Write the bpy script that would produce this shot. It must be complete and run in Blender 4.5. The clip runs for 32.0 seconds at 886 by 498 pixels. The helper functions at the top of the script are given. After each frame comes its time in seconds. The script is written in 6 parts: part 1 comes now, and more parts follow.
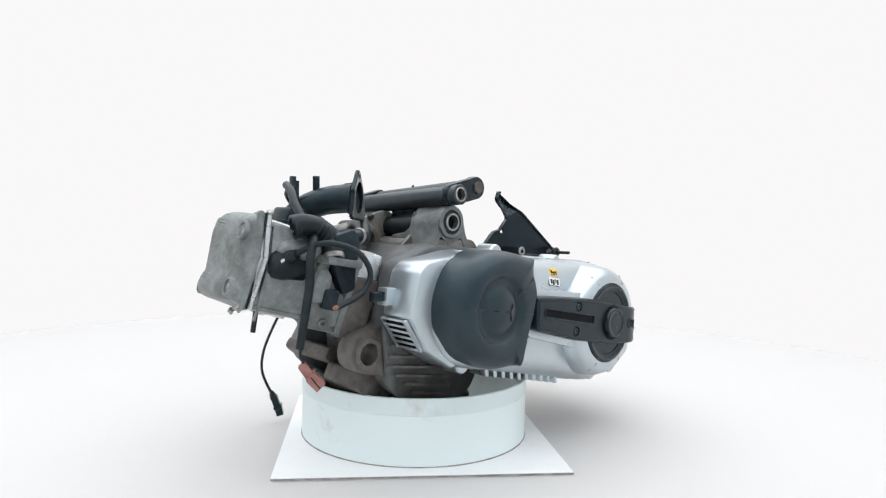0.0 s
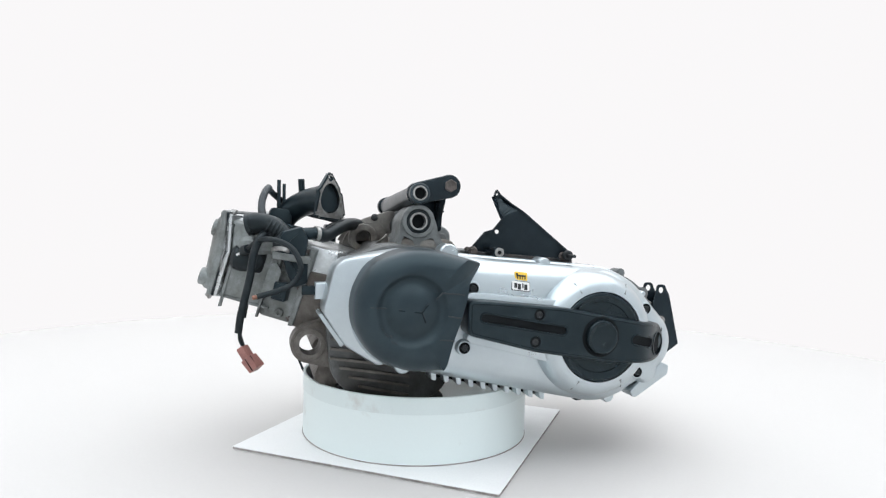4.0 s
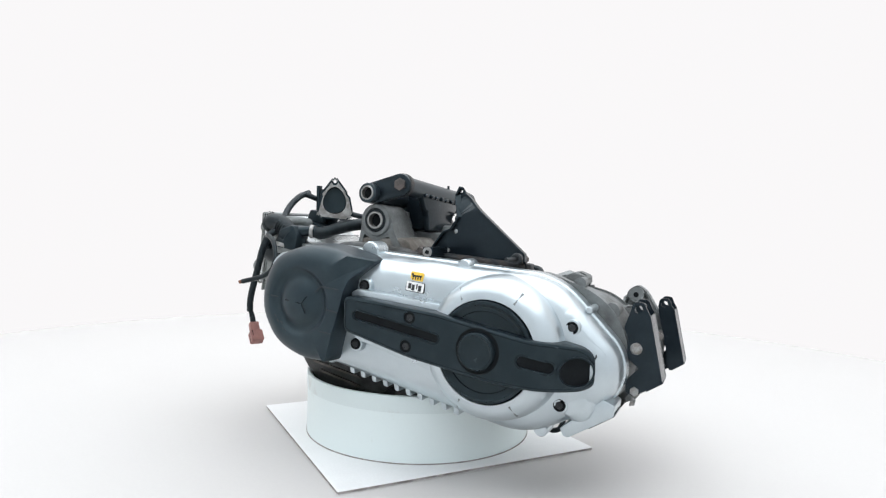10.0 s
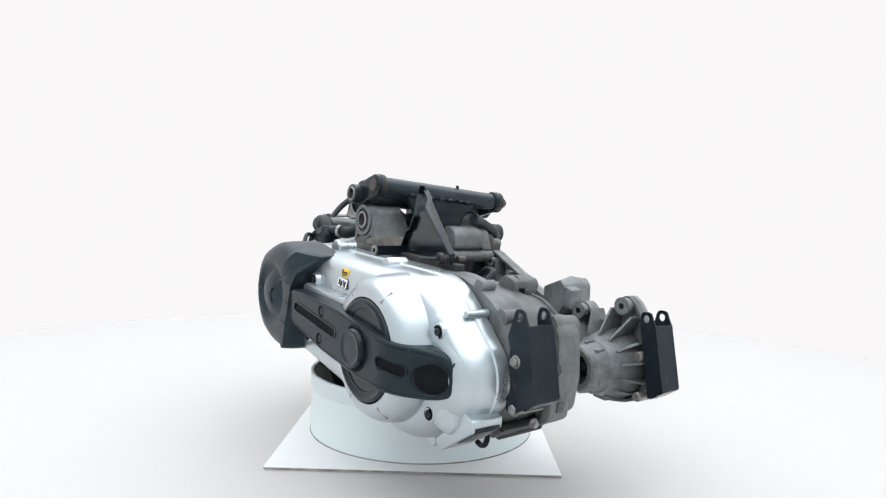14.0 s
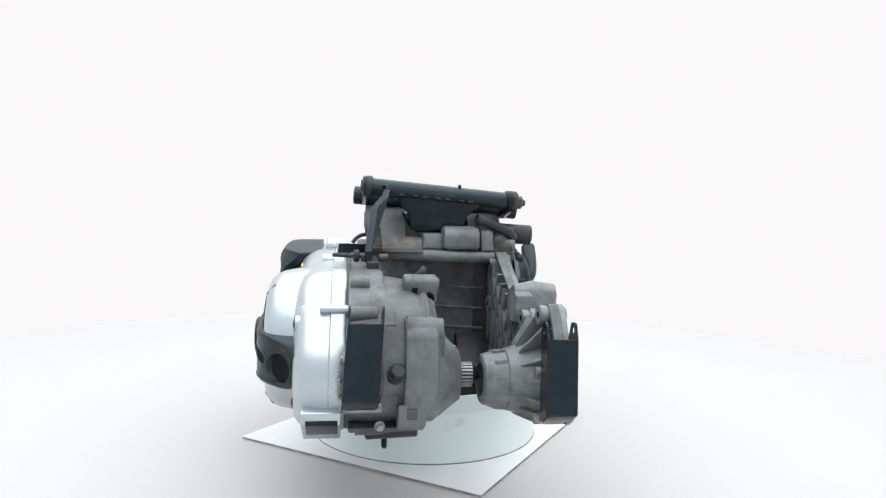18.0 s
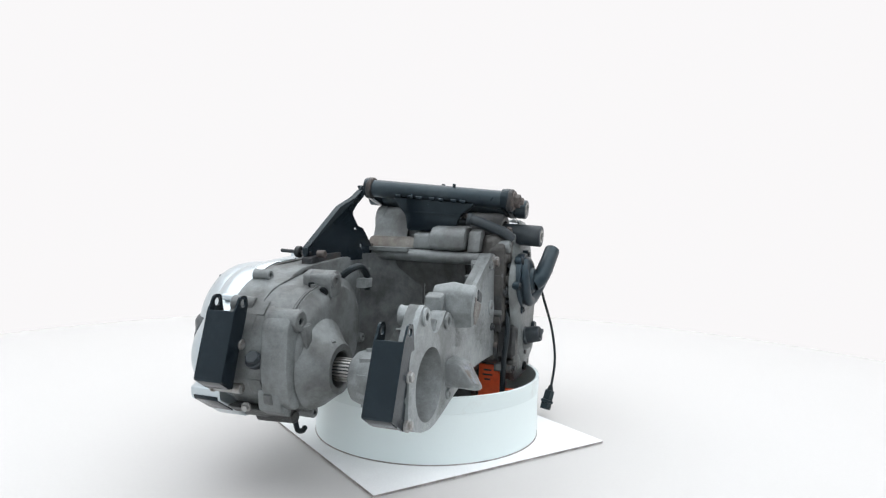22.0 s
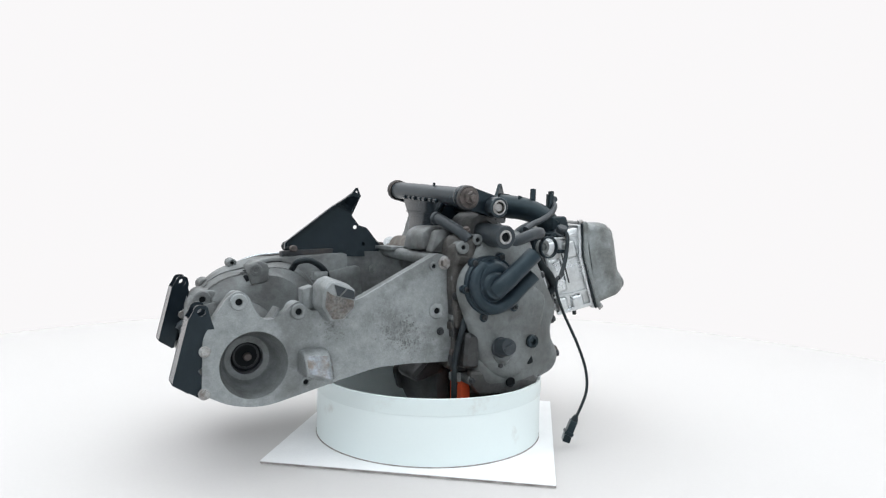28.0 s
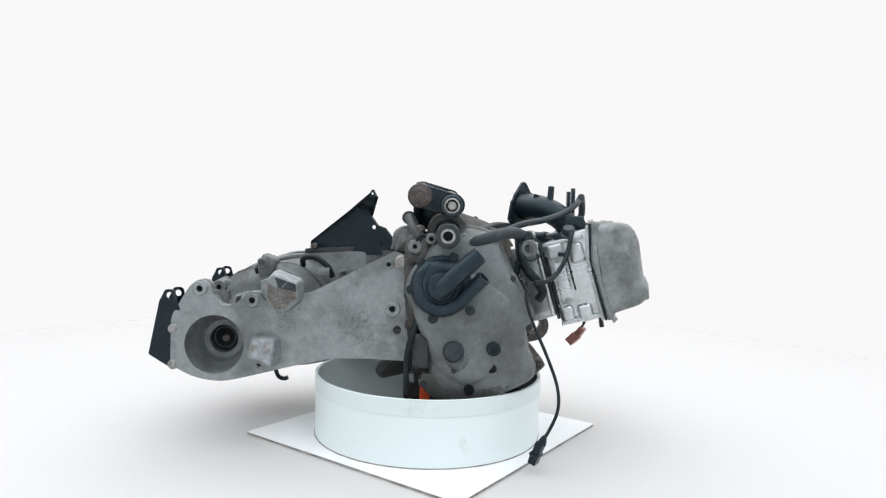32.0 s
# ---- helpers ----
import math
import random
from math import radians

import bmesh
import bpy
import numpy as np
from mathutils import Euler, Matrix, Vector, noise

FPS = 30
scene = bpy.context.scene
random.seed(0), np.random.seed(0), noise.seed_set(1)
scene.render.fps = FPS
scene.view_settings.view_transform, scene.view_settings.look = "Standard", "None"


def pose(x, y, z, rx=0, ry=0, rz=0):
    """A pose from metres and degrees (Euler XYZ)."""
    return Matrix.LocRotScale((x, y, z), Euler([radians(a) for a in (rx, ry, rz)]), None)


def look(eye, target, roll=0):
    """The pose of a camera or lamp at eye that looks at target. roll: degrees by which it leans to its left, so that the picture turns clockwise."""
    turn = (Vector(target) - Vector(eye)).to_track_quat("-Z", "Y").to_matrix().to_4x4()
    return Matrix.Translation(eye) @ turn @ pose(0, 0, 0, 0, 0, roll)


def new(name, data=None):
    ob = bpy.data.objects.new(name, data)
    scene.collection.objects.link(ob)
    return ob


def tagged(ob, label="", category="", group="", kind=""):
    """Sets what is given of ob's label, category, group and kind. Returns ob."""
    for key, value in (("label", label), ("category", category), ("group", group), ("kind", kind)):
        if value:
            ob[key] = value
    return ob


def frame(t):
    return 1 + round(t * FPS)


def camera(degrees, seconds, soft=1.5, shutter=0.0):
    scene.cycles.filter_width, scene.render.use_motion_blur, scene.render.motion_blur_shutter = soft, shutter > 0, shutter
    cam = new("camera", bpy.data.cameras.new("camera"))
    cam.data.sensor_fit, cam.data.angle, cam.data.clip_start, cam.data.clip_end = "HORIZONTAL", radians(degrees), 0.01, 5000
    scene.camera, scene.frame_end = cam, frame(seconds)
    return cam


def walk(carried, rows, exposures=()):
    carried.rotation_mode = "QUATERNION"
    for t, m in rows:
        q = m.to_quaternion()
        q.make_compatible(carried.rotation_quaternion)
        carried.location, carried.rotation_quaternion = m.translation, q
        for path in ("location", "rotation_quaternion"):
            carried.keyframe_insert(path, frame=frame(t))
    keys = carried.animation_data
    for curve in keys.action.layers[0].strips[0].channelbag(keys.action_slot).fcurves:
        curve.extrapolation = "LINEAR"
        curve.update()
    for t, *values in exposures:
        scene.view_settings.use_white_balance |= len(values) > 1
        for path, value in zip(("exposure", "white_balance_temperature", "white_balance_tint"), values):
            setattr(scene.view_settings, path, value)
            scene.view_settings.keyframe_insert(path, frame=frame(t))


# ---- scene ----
# ---- camera ----
cam = camera(68.3, 32.0, soft=1.24)
STAND = pose(0.0, -1.3094, 0.4198, 87.443, -1.546, -1.470)
walk(cam, [(0.0, STAND), (32.0, STAND)])

# ---- world, lights ----
world = bpy.data.worlds.new("studio_air")
scene.world = world
world.use_nodes = True
wbg = world.node_tree.nodes["Background"]
wbg.inputs["Color"].default_value = (0.95, 0.94, 0.95, 1)
wbg.inputs["Strength"].default_value = 0.6
scene.view_settings.exposure = 0.0


def softbox(name, eye, target, size, power, colour=(0.943, 0.995, 1.04)):
    lamp = bpy.data.lights.new(name, "AREA")
    lamp.shape, lamp.size, lamp.energy, lamp.color = "DISK", size, power, colour
    ob = new(name, lamp)
    ob.matrix_world = look(eye, target)
    return ob


softbox("ceiling_light_panel", (0.0, 0.0, 2.6), (0.0, 0.0, 0.0), 5.8, 156)


# ---- materials ----
def material(name, base, rough=0.5, metal=0.0, spot=None, scale=18.0, amount=0.5, fine=0.15, bump=0.15, bump_scale=260.0, coat=0.0, sharp=0.18, spec=0.5, mottle=0.0, tint=(1.0, 1.0, 1.0)):
    """A surface with large stains of a second colour, a fine grain and a slight relief."""
    m = bpy.data.materials.new(name)
    m.use_nodes = True
    nt = m.node_tree
    N, L = nt.nodes, nt.links
    b = N["Principled BSDF"]
    b.inputs["Metallic"].default_value = metal
    b.inputs["Specular IOR Level"].default_value = spec
    b.inputs["Specular Tint"].default_value = (*tint, 1)
    if coat:
        b.inputs["Coat Weight"].default_value = coat
        b.inputs["Coat Roughness"].default_value = 0.12
    tc = N.new("ShaderNodeTexCoord")
    big = N.new("ShaderNodeTexNoise")
    big.inputs["Scale"].default_value, big.inputs["Detail"].default_value, big.inputs["Roughness"].default_value = scale, 7.0, 0.62
    L.new(tc.outputs["Object"], big.inputs["Vector"])
    ramp = N.new("ShaderNodeMapRange")
    ramp.interpolation_type = "SMOOTHSTEP"
    ramp.inputs["From Min"].default_value = 0.62 - 0.3 * amount - sharp / 2
    ramp.inputs["From Max"].default_value = 0.62 - 0.3 * amount + sharp
    L.new(big.outputs["Fac"], ramp.inputs["Value"])
    mix = N.new("ShaderNodeMix")
    mix.data_type = "RGBA"
    mix.inputs["A"].default_value = (*base, 1)
    mix.inputs["B"].default_value = (*(spot or [c * 0.72 for c in base]), 1)
    L.new(ramp.outputs["Result"], mix.inputs["Factor"])
    small = N.new("ShaderNodeTexNoise")
    small.inputs["Scale"].default_value, small.inputs["Detail"].default_value = bump_scale, 5.0
    L.new(tc.outputs["Object"], small.inputs["Vector"])
    grain = N.new("ShaderNodeMapRange")
    grain.inputs["From Min"].default_value, grain.inputs["From Max"].default_value = 0.3, 0.7
    grain.inputs["To Min"].default_value, grain.inputs["To Max"].default_value = 1 - fine, 1 + fine
    L.new(small.outputs["Fac"], grain.inputs["Value"])
    mul = N.new("ShaderNodeVectorMath")
    mul.operation = "SCALE"
    L.new(mix.outputs["Result"], mul.inputs[0])
    L.new(grain.outputs["Result"], mul.inputs["Scale"])
    L.new(mul.outputs["Vector"], b.inputs["Base Color"])
    if mottle:
        mid = N.new("ShaderNodeTexNoise")
        mid.inputs["Scale"].default_value, mid.inputs["Detail"].default_value, mid.inputs["Roughness"].default_value = 75.0, 6.0, 0.7
        L.new(tc.outputs["Object"], mid.inputs["Vector"])
        blot = N.new("ShaderNodeMapRange")
        blot.inputs["From Min"].default_value, blot.inputs["From Max"].default_value = 0.32, 0.68
        blot.inputs["To Min"].default_value, blot.inputs["To Max"].default_value = 1 - mottle, 1 + mottle
        L.new(mid.outputs["Fac"], blot.inputs["Value"])
        mul2 = N.new("ShaderNodeVectorMath")
        mul2.operation = "SCALE"
        L.new(mul.outputs["Vector"], mul2.inputs[0])
        L.new(blot.outputs["Result"], mul2.inputs["Scale"])
        L.new(mul2.outputs["Vector"], b.inputs["Base Color"])
    rr = N.new("ShaderNodeMapRange")
    rr.inputs["To Min"].default_value, rr.inputs["To Max"].default_value = max(0.03, rough - 0.12), min(1.0, rough + 0.15)
    L.new(big.outputs["Fac"], rr.inputs["Value"])
    L.new(rr.outputs["Result"], b.inputs["Roughness"])
    bp = N.new("ShaderNodeBump")
    bp.inputs["Strength"].default_value, bp.inputs["Distance"].default_value = bump, 0.001
    L.new(small.outputs["Fac"], bp.inputs["Height"])
    if mottle:
        sand = N.new("ShaderNodeBump")
        sand.inputs["Strength"].default_value, sand.inputs["Distance"].default_value = 0.35, 0.0035
        L.new(mid.outputs["Fac"], sand.inputs["Height"])
        L.new(sand.outputs["Normal"], bp.inputs["Normal"])
    L.new(bp.outputs["Normal"], b.inputs["Normal"])
    return m


ALU = material("cast_aluminium", (0.170, 0.184, 0.185), 0.5, 0.3, (0.096, 0.100, 0.098), 12, 0.5, 0.1, 0.4, 650, mottle=0.17)
# Tone between ALU and ALU_DIRT for the concave inner wall.
ALU_INNER = material("inner_wall_aluminium", (0.128, 0.138, 0.140), 0.5, 0.3, (0.068, 0.071, 0.070), 12, 0.5, 0.1, 0.4, 650, mottle=0.17)
ALU_ARM = material("weathered_aluminium", (0.252, 0.273, 0.276), 0.48, 0.35, (0.150, 0.161, 0.161), 11, 0.5, 0.1, 0.4, 650, mottle=0.18)
ALU_DIRT = material("oily_aluminium", (0.100, 0.106, 0.106), 0.5, 0.2, (0.048, 0.048, 0.046), 12, 0.55, 0.12, 0.4, 600, mottle=0.2)
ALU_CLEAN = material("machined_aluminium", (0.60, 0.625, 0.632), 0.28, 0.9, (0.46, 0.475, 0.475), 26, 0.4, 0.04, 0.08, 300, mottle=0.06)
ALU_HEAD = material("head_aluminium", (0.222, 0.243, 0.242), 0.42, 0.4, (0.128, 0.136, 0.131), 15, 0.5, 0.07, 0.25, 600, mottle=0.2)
SILVER = material("silver_paint", (0.515, 0.572, 0.600), 0.29, 0.8, (0.455, 0.51, 0.54), 7, 0.3, 0.03, 0.04, 900, coat=0.2)
PLASTIC = material("black_plastic", (0.0085, 0.0140, 0.0185), 0.33, 0.0, (0.015, 0.022, 0.027), 22, 0.4, 0.08, 0.04, 900, spec=0.30, tint=(0.75, 0.95, 1.0))
PLASTIC_SHINY = material("glossy_black_plastic", (0.006, 0.010, 0.0135), 0.22, 0.0, (0.010, 0.015, 0.019), 20, 0.3, 0.05, 0.03, 700, spec=0.36, tint=(0.75, 0.95, 1.0))
CAP = material("worn_black_cap_plastic", (0.0125, 0.0195, 0.0260), 0.38, 0.0, (0.021, 0.030, 0.037), 16, 0.42, 0.08, 0.05, 800, spec=0.42, tint=(0.72, 0.94, 1.0))
TUBE = material("worn_black_tube_paint", (0.0150, 0.0205, 0.0260), 0.30, 0.0, (0.026, 0.032, 0.037), 26, 0.42, 0.10, 0.05, 500, spec=0.45, tint=(0.75, 0.94, 1.0))
STEEL = material("black_painted_steel", (0.0080, 0.0120, 0.0165), 0.21, 0.0, (0.012, 0.017, 0.022), 24, 0.38, 0.06, 0.008, 400, spec=0.24, tint=(0.70, 0.93, 1.0), coat=0.12)
STEEL_RUST = material("rusty_painted_steel", (0.026, 0.029, 0.032), 0.5, 0.1, (0.062, 0.050, 0.044), 34, 0.4, 0.2, 0.3, 420, spec=0.35)
RUBBER = material("black_rubber", (0.0085, 0.0110, 0.0130), 0.40, 0.0, (0.017, 0.0200, 0.0220), 35, 0.4, 0.12, 0.08, 600, spec=0.28, tint=(0.8, 0.95, 1.0))
HOSE = material("grey_rubber_hose", (0.022, 0.0295, 0.035), 0.48, 0.0, (0.040, 0.047, 0.052), 30, 0.4, 0.12, 0.12, 600, spec=0.35)
BOLT = material("zinc_bolt", (0.36, 0.365, 0.36), 0.4, 0.7, (0.20, 0.18, 0.165), 60, 0.45, 0.2, 0.2, 600)
BOLT_RUST = material("rusty_bolt", (0.115, 0.098, 0.090), 0.6, 0.35, (0.062, 0.054, 0.050), 70, 0.5, 0.2, 0.35, 500)
BOLT_DARK = material("black_bolt", (0.020, 0.024, 0.027), 0.4, 0.4, (0.040, 0.043, 0.045), 60, 0.4, 0.15, 0.15, 600)
# Near-black that paints the shade in bores, slots, pockets and grille gaps.
DARK = material("recess_shade", (0.005, 0.0065, 0.0078), 0.8, 0.0, (0.009, 0.011, 0.0125), 30, 0.5, 0.2, 0.1, 300, spec=0.15)
GRIMY = material("grimy_brown_casting", (0.064, 0.062, 0.058), 0.48, 0.2, (0.026, 0.024, 0.021), 16, 0.55, 0.15, 0.4, 550, mottle=0.25)
SUMP = material("oily_sump", (0.030, 0.032, 0.032), 0.42, 0.1, (0.013, 0.014, 0.0145), 18, 0.5, 0.2, 0.3, 300, mottle=0.3)
DRUM = material("scuffed_white_plastic", (0.745, 0.825, 0.822), 0.42, 0.0, (0.60, 0.62, 0.60), 11, -0.15, 0.006, 0.01, 300, sharp=0.1)
BOARD = material("white_board", (0.80, 0.81, 0.81), 0.6, 0.0, (0.75, 0.76, 0.76), 6, 0.3, 0.03, 0.05, 300)
BOARD_EDGE = material("board_cut_edge", (0.36, 0.33, 0.32), 0.8, 0.0, (0.2, 0.18, 0.17), 40, 0.5, 0.2, 0.1, 300)
STUDIO = material("white_studio_sheet", (0.561, 0.547, 0.535), 0.95, 0.0, (0.558, 0.544, 0.532), 1.5, 0.4, 0.01, 0.02, 200, spec=0.0)
ORANGE = material("orange_card", (0.66, 0.085, 0.018), 0.6, 0.0, (0.56, 0.07, 0.015), 30, 0.4, 0.08, 0.1, 300)
PINK = material("dull_red_plastic", (0.30, 0.135, 0.115), 0.5, 0.0, (0.22, 0.10, 0.09), 40, 0.4, 0.12, 0.1, 500)
YELLOW = material("yellow_print", (0.85, 0.55, 0.06), 0.5, 0.0, (0.8, 0.5, 0.06), 30, 0.3, 0.03, 0.02, 300)
WHITE = material("white_print", (0.8, 0.8, 0.79), 0.5, 0.0, (0.75, 0.75, 0.74), 30, 0.3, 0.03, 0.02, 300)
BLACK = material("black_print", (0.02, 0.02, 0.022), 0.5, 0.0, (0.03, 0.03, 0.03), 30, 0.3, 0.03, 0.02, 300)
RUST_PATCH = material("rust_brown_cast_face", (0.165, 0.163, 0.157), 0.6, 0.3, (0.110, 0.094, 0.081), 60, 0.5, 0.25, 0.6, 300, mottle=0.3)
CASE_TAN = material("dusty_cast_case", (0.196, 0.187, 0.172), 0.6, 0.2, (0.102, 0.090, 0.076), 18, 0.5, 0.12, 0.5, 500, mottle=0.22)
# Darker copy of the arm's aluminium; shade of its inside put into the colour.
ALU_SHADED = material("shaded_inner_aluminium", (0.185, 0.200, 0.202), 0.5, 0.35, (0.105, 0.112, 0.111), 14, 0.5, 0.1, 0.4, 650, mottle=0.2)
PITTED = material("pitted_aluminium", (0.222, 0.240, 0.241), 0.55, 0.3, (0.17, 0.182, 0.180), 40, 0.5, 0.2, 0.4, 400, mottle=0.2)
ALU_COVER = material("oiled_cover_aluminium", (0.158, 0.174, 0.175), 0.44, 0.3, (0.092, 0.099, 0.096), 10, 0.5, 0.08, 0.3, 600, mottle=0.14)
SCRAPED = material("scraped_blue_grey_metal", (0.205, 0.228, 0.250), 0.45, 0.4, (0.135, 0.118, 0.102), 55, 0.5, 0.15, 0.5, 350, mottle=0.3)
CASE_BROWN = material("oil_browned_case", (0.128, 0.118, 0.106), 0.5, 0.2, (0.062, 0.052, 0.044), 14, 0.55, 0.12, 0.4, 600, mottle=0.25)
COPPER = material("copper_wire_end", (0.24, 0.11, 0.075), 0.5, 0.3, (0.18, 0.09, 0.06), 60, 0.4, 0.1, 0.1, 500)


PUMP = material("dark_pump_plastic", (0.011, 0.0185, 0.026), 0.34, 0.0, (0.022, 0.030, 0.038), 28, 0.4, 0.12, 0.15, 600, spec=0.35, tint=(0.75, 0.95, 1.0))
BAND = material("dull_rim_band", (0.675, 0.755, 0.752), 0.35, 0.0, (0.56, 0.58, 0.56), 13, 0.05, 0.008, 0.012, 300, sharp=0.12)
GREY_WALL = material("pale_grey_wall", (0.68, 0.70, 0.715), 0.9, 0.0, (0.65, 0.67, 0.685), 2.0, 0.4, 0.03, 0.05, 100, spec=0.2)
BUSH = material("worn_steel_bush", (0.42, 0.42, 0.41), 0.4, 0.8, (0.24, 0.23, 0.22), 70, 0.5, 0.15, 0.1, 500)
CEILING = material("white_ceiling", (0.84, 0.84, 0.85), 0.9, 0.0, (0.81, 0.81, 0.82), 2.0, 0.4, 0.02, 0.05, 100, spec=0.1)
# Emission added to the cloth to keep the backdrop an even white.
GLOW = bpy.data.materials.new("glowing_white_cloth")
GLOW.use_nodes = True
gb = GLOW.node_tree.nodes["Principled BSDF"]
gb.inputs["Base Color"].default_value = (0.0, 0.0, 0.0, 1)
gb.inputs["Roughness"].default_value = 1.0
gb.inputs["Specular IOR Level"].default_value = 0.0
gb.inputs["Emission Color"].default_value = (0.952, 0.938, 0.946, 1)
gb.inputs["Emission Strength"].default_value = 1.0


# ---- shape helpers ----
UZ = Matrix(((1, 0, 0, 0), (0, 0, 1, 0), (0, 1, 0, 0), (0, 0, 0, 1)))      # drawing plane along the engine and up, depth to its right side


def finish(bm, angle=32):
    bmesh.ops.remove_doubles(bm, verts=bm.verts, dist=1e-6)
    bmesh.ops.recalc_face_normals(bm, faces=bm.faces)
    for f in bm.faces:
        f.smooth = True
    lim = radians(angle)
    for e in bm.edges:
        e.smooth = len(e.link_faces) == 2 and e.calc_face_angle(0) < lim
    return bm


def part(name, bm, mat, parent=None, label="", angle=32):
    """Links a bmesh as one mesh object under a thing or a part."""
    finish(bm, angle)
    me = bpy.data.meshes.new(name)
    bm.to_mesh(me)
    bm.free()
    me.materials.append(mat)
    ob = new(name, me)
    if parent is not None:
        ob.parent = parent
    if label:
        tagged(ob, label)
    return ob


def again(name, ob, m, parent):
    """Another object on the same mesh, at the pose m under its parent."""
    o = new(name, ob.data)
    o.parent = parent
    o.matrix_basis = m
    return o


def circ(x, y, r, n=32, a0=0.0):
    return [(x + r * math.cos(a0 + 2 * math.pi * i / n), y + r * math.sin(a0 + 2 * math.pi * i / n)) for i in range(n)]


def hull(circles, n=72):
    """Outline of a belt laid round circles (x, y, r), point by point in the direction of its normal."""
    out = []
    for i in range(n):
        a = 2 * math.pi * i / n
        c, s = math.cos(a), math.sin(a)
        x, y, r = max(circles, key=lambda q: q[0] * c + q[1] * s + q[2])
        out.append((x + r * c, y + r * s))
    return out


def rounded(pts, r=0.008, n=5):
    """A closed polygon with its corners rounded; a point may carry its own radius."""
    out = []
    k = len(pts)
    for i in range(k):
        p0, p1, p2 = Vector(pts[i - 1][:2]), Vector(pts[i][:2]), Vector(pts[(i + 1) % k][:2])
        rr = pts[i][2] if len(pts[i]) > 2 else r
        a, b = (p0 - p1), (p2 - p1)
        d = min(rr, a.length * 0.45, b.length * 0.45)
        if d < 1e-5:
            out.append(tuple(p1))
            continue
        q0, q2 = p1 + a.normalized() * d, p1 + b.normalized() * d
        for j in range(n):
            t = j / (n - 1)
            out.append(tuple(q0 * (1 - t) ** 2 + p1 * 2 * t * (1 - t) + q2 * t * t))
    return out


def dense(o, step=0.012):
    """The outline with extra points on its long edges."""
    out = []
    for a, b in zip(o, o[1:] + o[:1]):
        k = max(1, int(math.hypot(b[0] - a[0], b[1] - a[1]) / step))
        out += [(a[0] + (b[0] - a[0]) * j / k, a[1] + (b[1] - a[1]) * j / k) for j in range(k)]
    return out


def area2(o):
    return sum(o[i - 1][0] * o[i][1] - o[i][0] * o[i - 1][1] for i in range(len(o)))


def inset(o, d):
    """The outline moved inwards by d."""
    s = 1 if area2(o) > 0 else -1
    out = []
    k = len(o)
    for i in range(k):
        p = Vector(o[i])
        a, b = p - Vector(o[i - 1]), Vector(o[(i + 1) % k]) - p
        na = Vector((-a.y, a.x)).normalized() if a.length > 1e-9 else Vector((0, 0))
        nb = Vector((-b.y, b.x)).normalized() if b.length > 1e-9 else na
        q = na + nb
        q = q.normalized() if q.length > 1e-6 else na
        out.append(tuple(p + q * d * s))
    return out


def loft(sections, m=UZ, caps=(True, True), bm=None, warp=None):
    """Skin over outlines of equal length, each given with its depth."""
    bm = bm or bmesh.new()
    rings = []
    for depth, o in sections:
        ring = []
        for x, y in o:
            p = Vector((x, y, depth))
            if warp:
                p = warp(p)
            ring.append(bm.verts.new(m @ p))
        rings.append(ring)
    for r0, r1 in zip(rings, rings[1:]):
        k = len(r0)
        for i in range(k):
            bm.faces.new((r0[i - 1], r0[i], r1[i], r1[i - 1]))
    for on, ring in zip(caps, (rings[0], rings[-1])):
        if on:
            bm.faces.new(ring)
    return bm


def block(o, d0, d1, bev=0.002, m=UZ, bm=None):
    """An outline with depth and softened rims."""
    lo, hi = min(d0, d1), max(d0, d1)
    if bev <= 0:
        return loft([(lo, o), (hi, o)], m, bm=bm)
    i = inset(o, bev)
    h = inset(o, bev * 0.3)
    return loft([(lo, i), (lo + bev * 0.3, h), (lo + bev, o), (hi - bev, o), (hi - bev * 0.3, h), (hi, i)], m, bm=bm)


def plate(o, holes, d0, d1, m=UZ, bm=None):
    """A plate with holes right through it."""
    bm = bm or bmesh.new()
    edges = ([], [])
    for loop in [o, *holes]:
        lo = [bm.verts.new(m @ Vector((x, y, d0))) for x, y in loop]
        hi = [bm.verts.new(m @ Vector((x, y, d1))) for x, y in loop]
        k = len(loop)
        for i in range(k):
            bm.faces.new((lo[i - 1], lo[i], hi[i], hi[i - 1]))
            edges[0].append(bm.edges.get((lo[i - 1], lo[i])))
            edges[1].append(bm.edges.get((hi[i - 1], hi[i])))
    for es in edges:
        bmesh.ops.triangle_fill(bm, edges=es, use_beauty=True, use_dissolve=False)
    return bm


def band(o, thick, d0, d1, m=UZ, bm=None):
    """A wall that follows a closed outline."""
    i = inset(o, thick)
    bm = bm or bmesh.new()
    rings = [[bm.verts.new(m @ Vector((x, y, d))) for x, y in q] for q, d in ((o, d0), (o, d1), (i, d1), (i, d0))]
    k = len(o)
    for a in range(4):
        r0, r1 = rings[a], rings[(a + 1) % 4]
        for j in range(k):
            bm.faces.new((r0[j - 1], r0[j], r1[j], r1[j - 1]))
    return bm


def axis_frame(p, d):
    """A frame at p whose depth runs along d."""
    q = Vector(d).normalized().to_track_quat("Z", "Y" if abs(Vector(d).normalized().y) < 0.9 else "X")
    return Matrix.Translation(p) @ q.to_matrix().to_4x4()


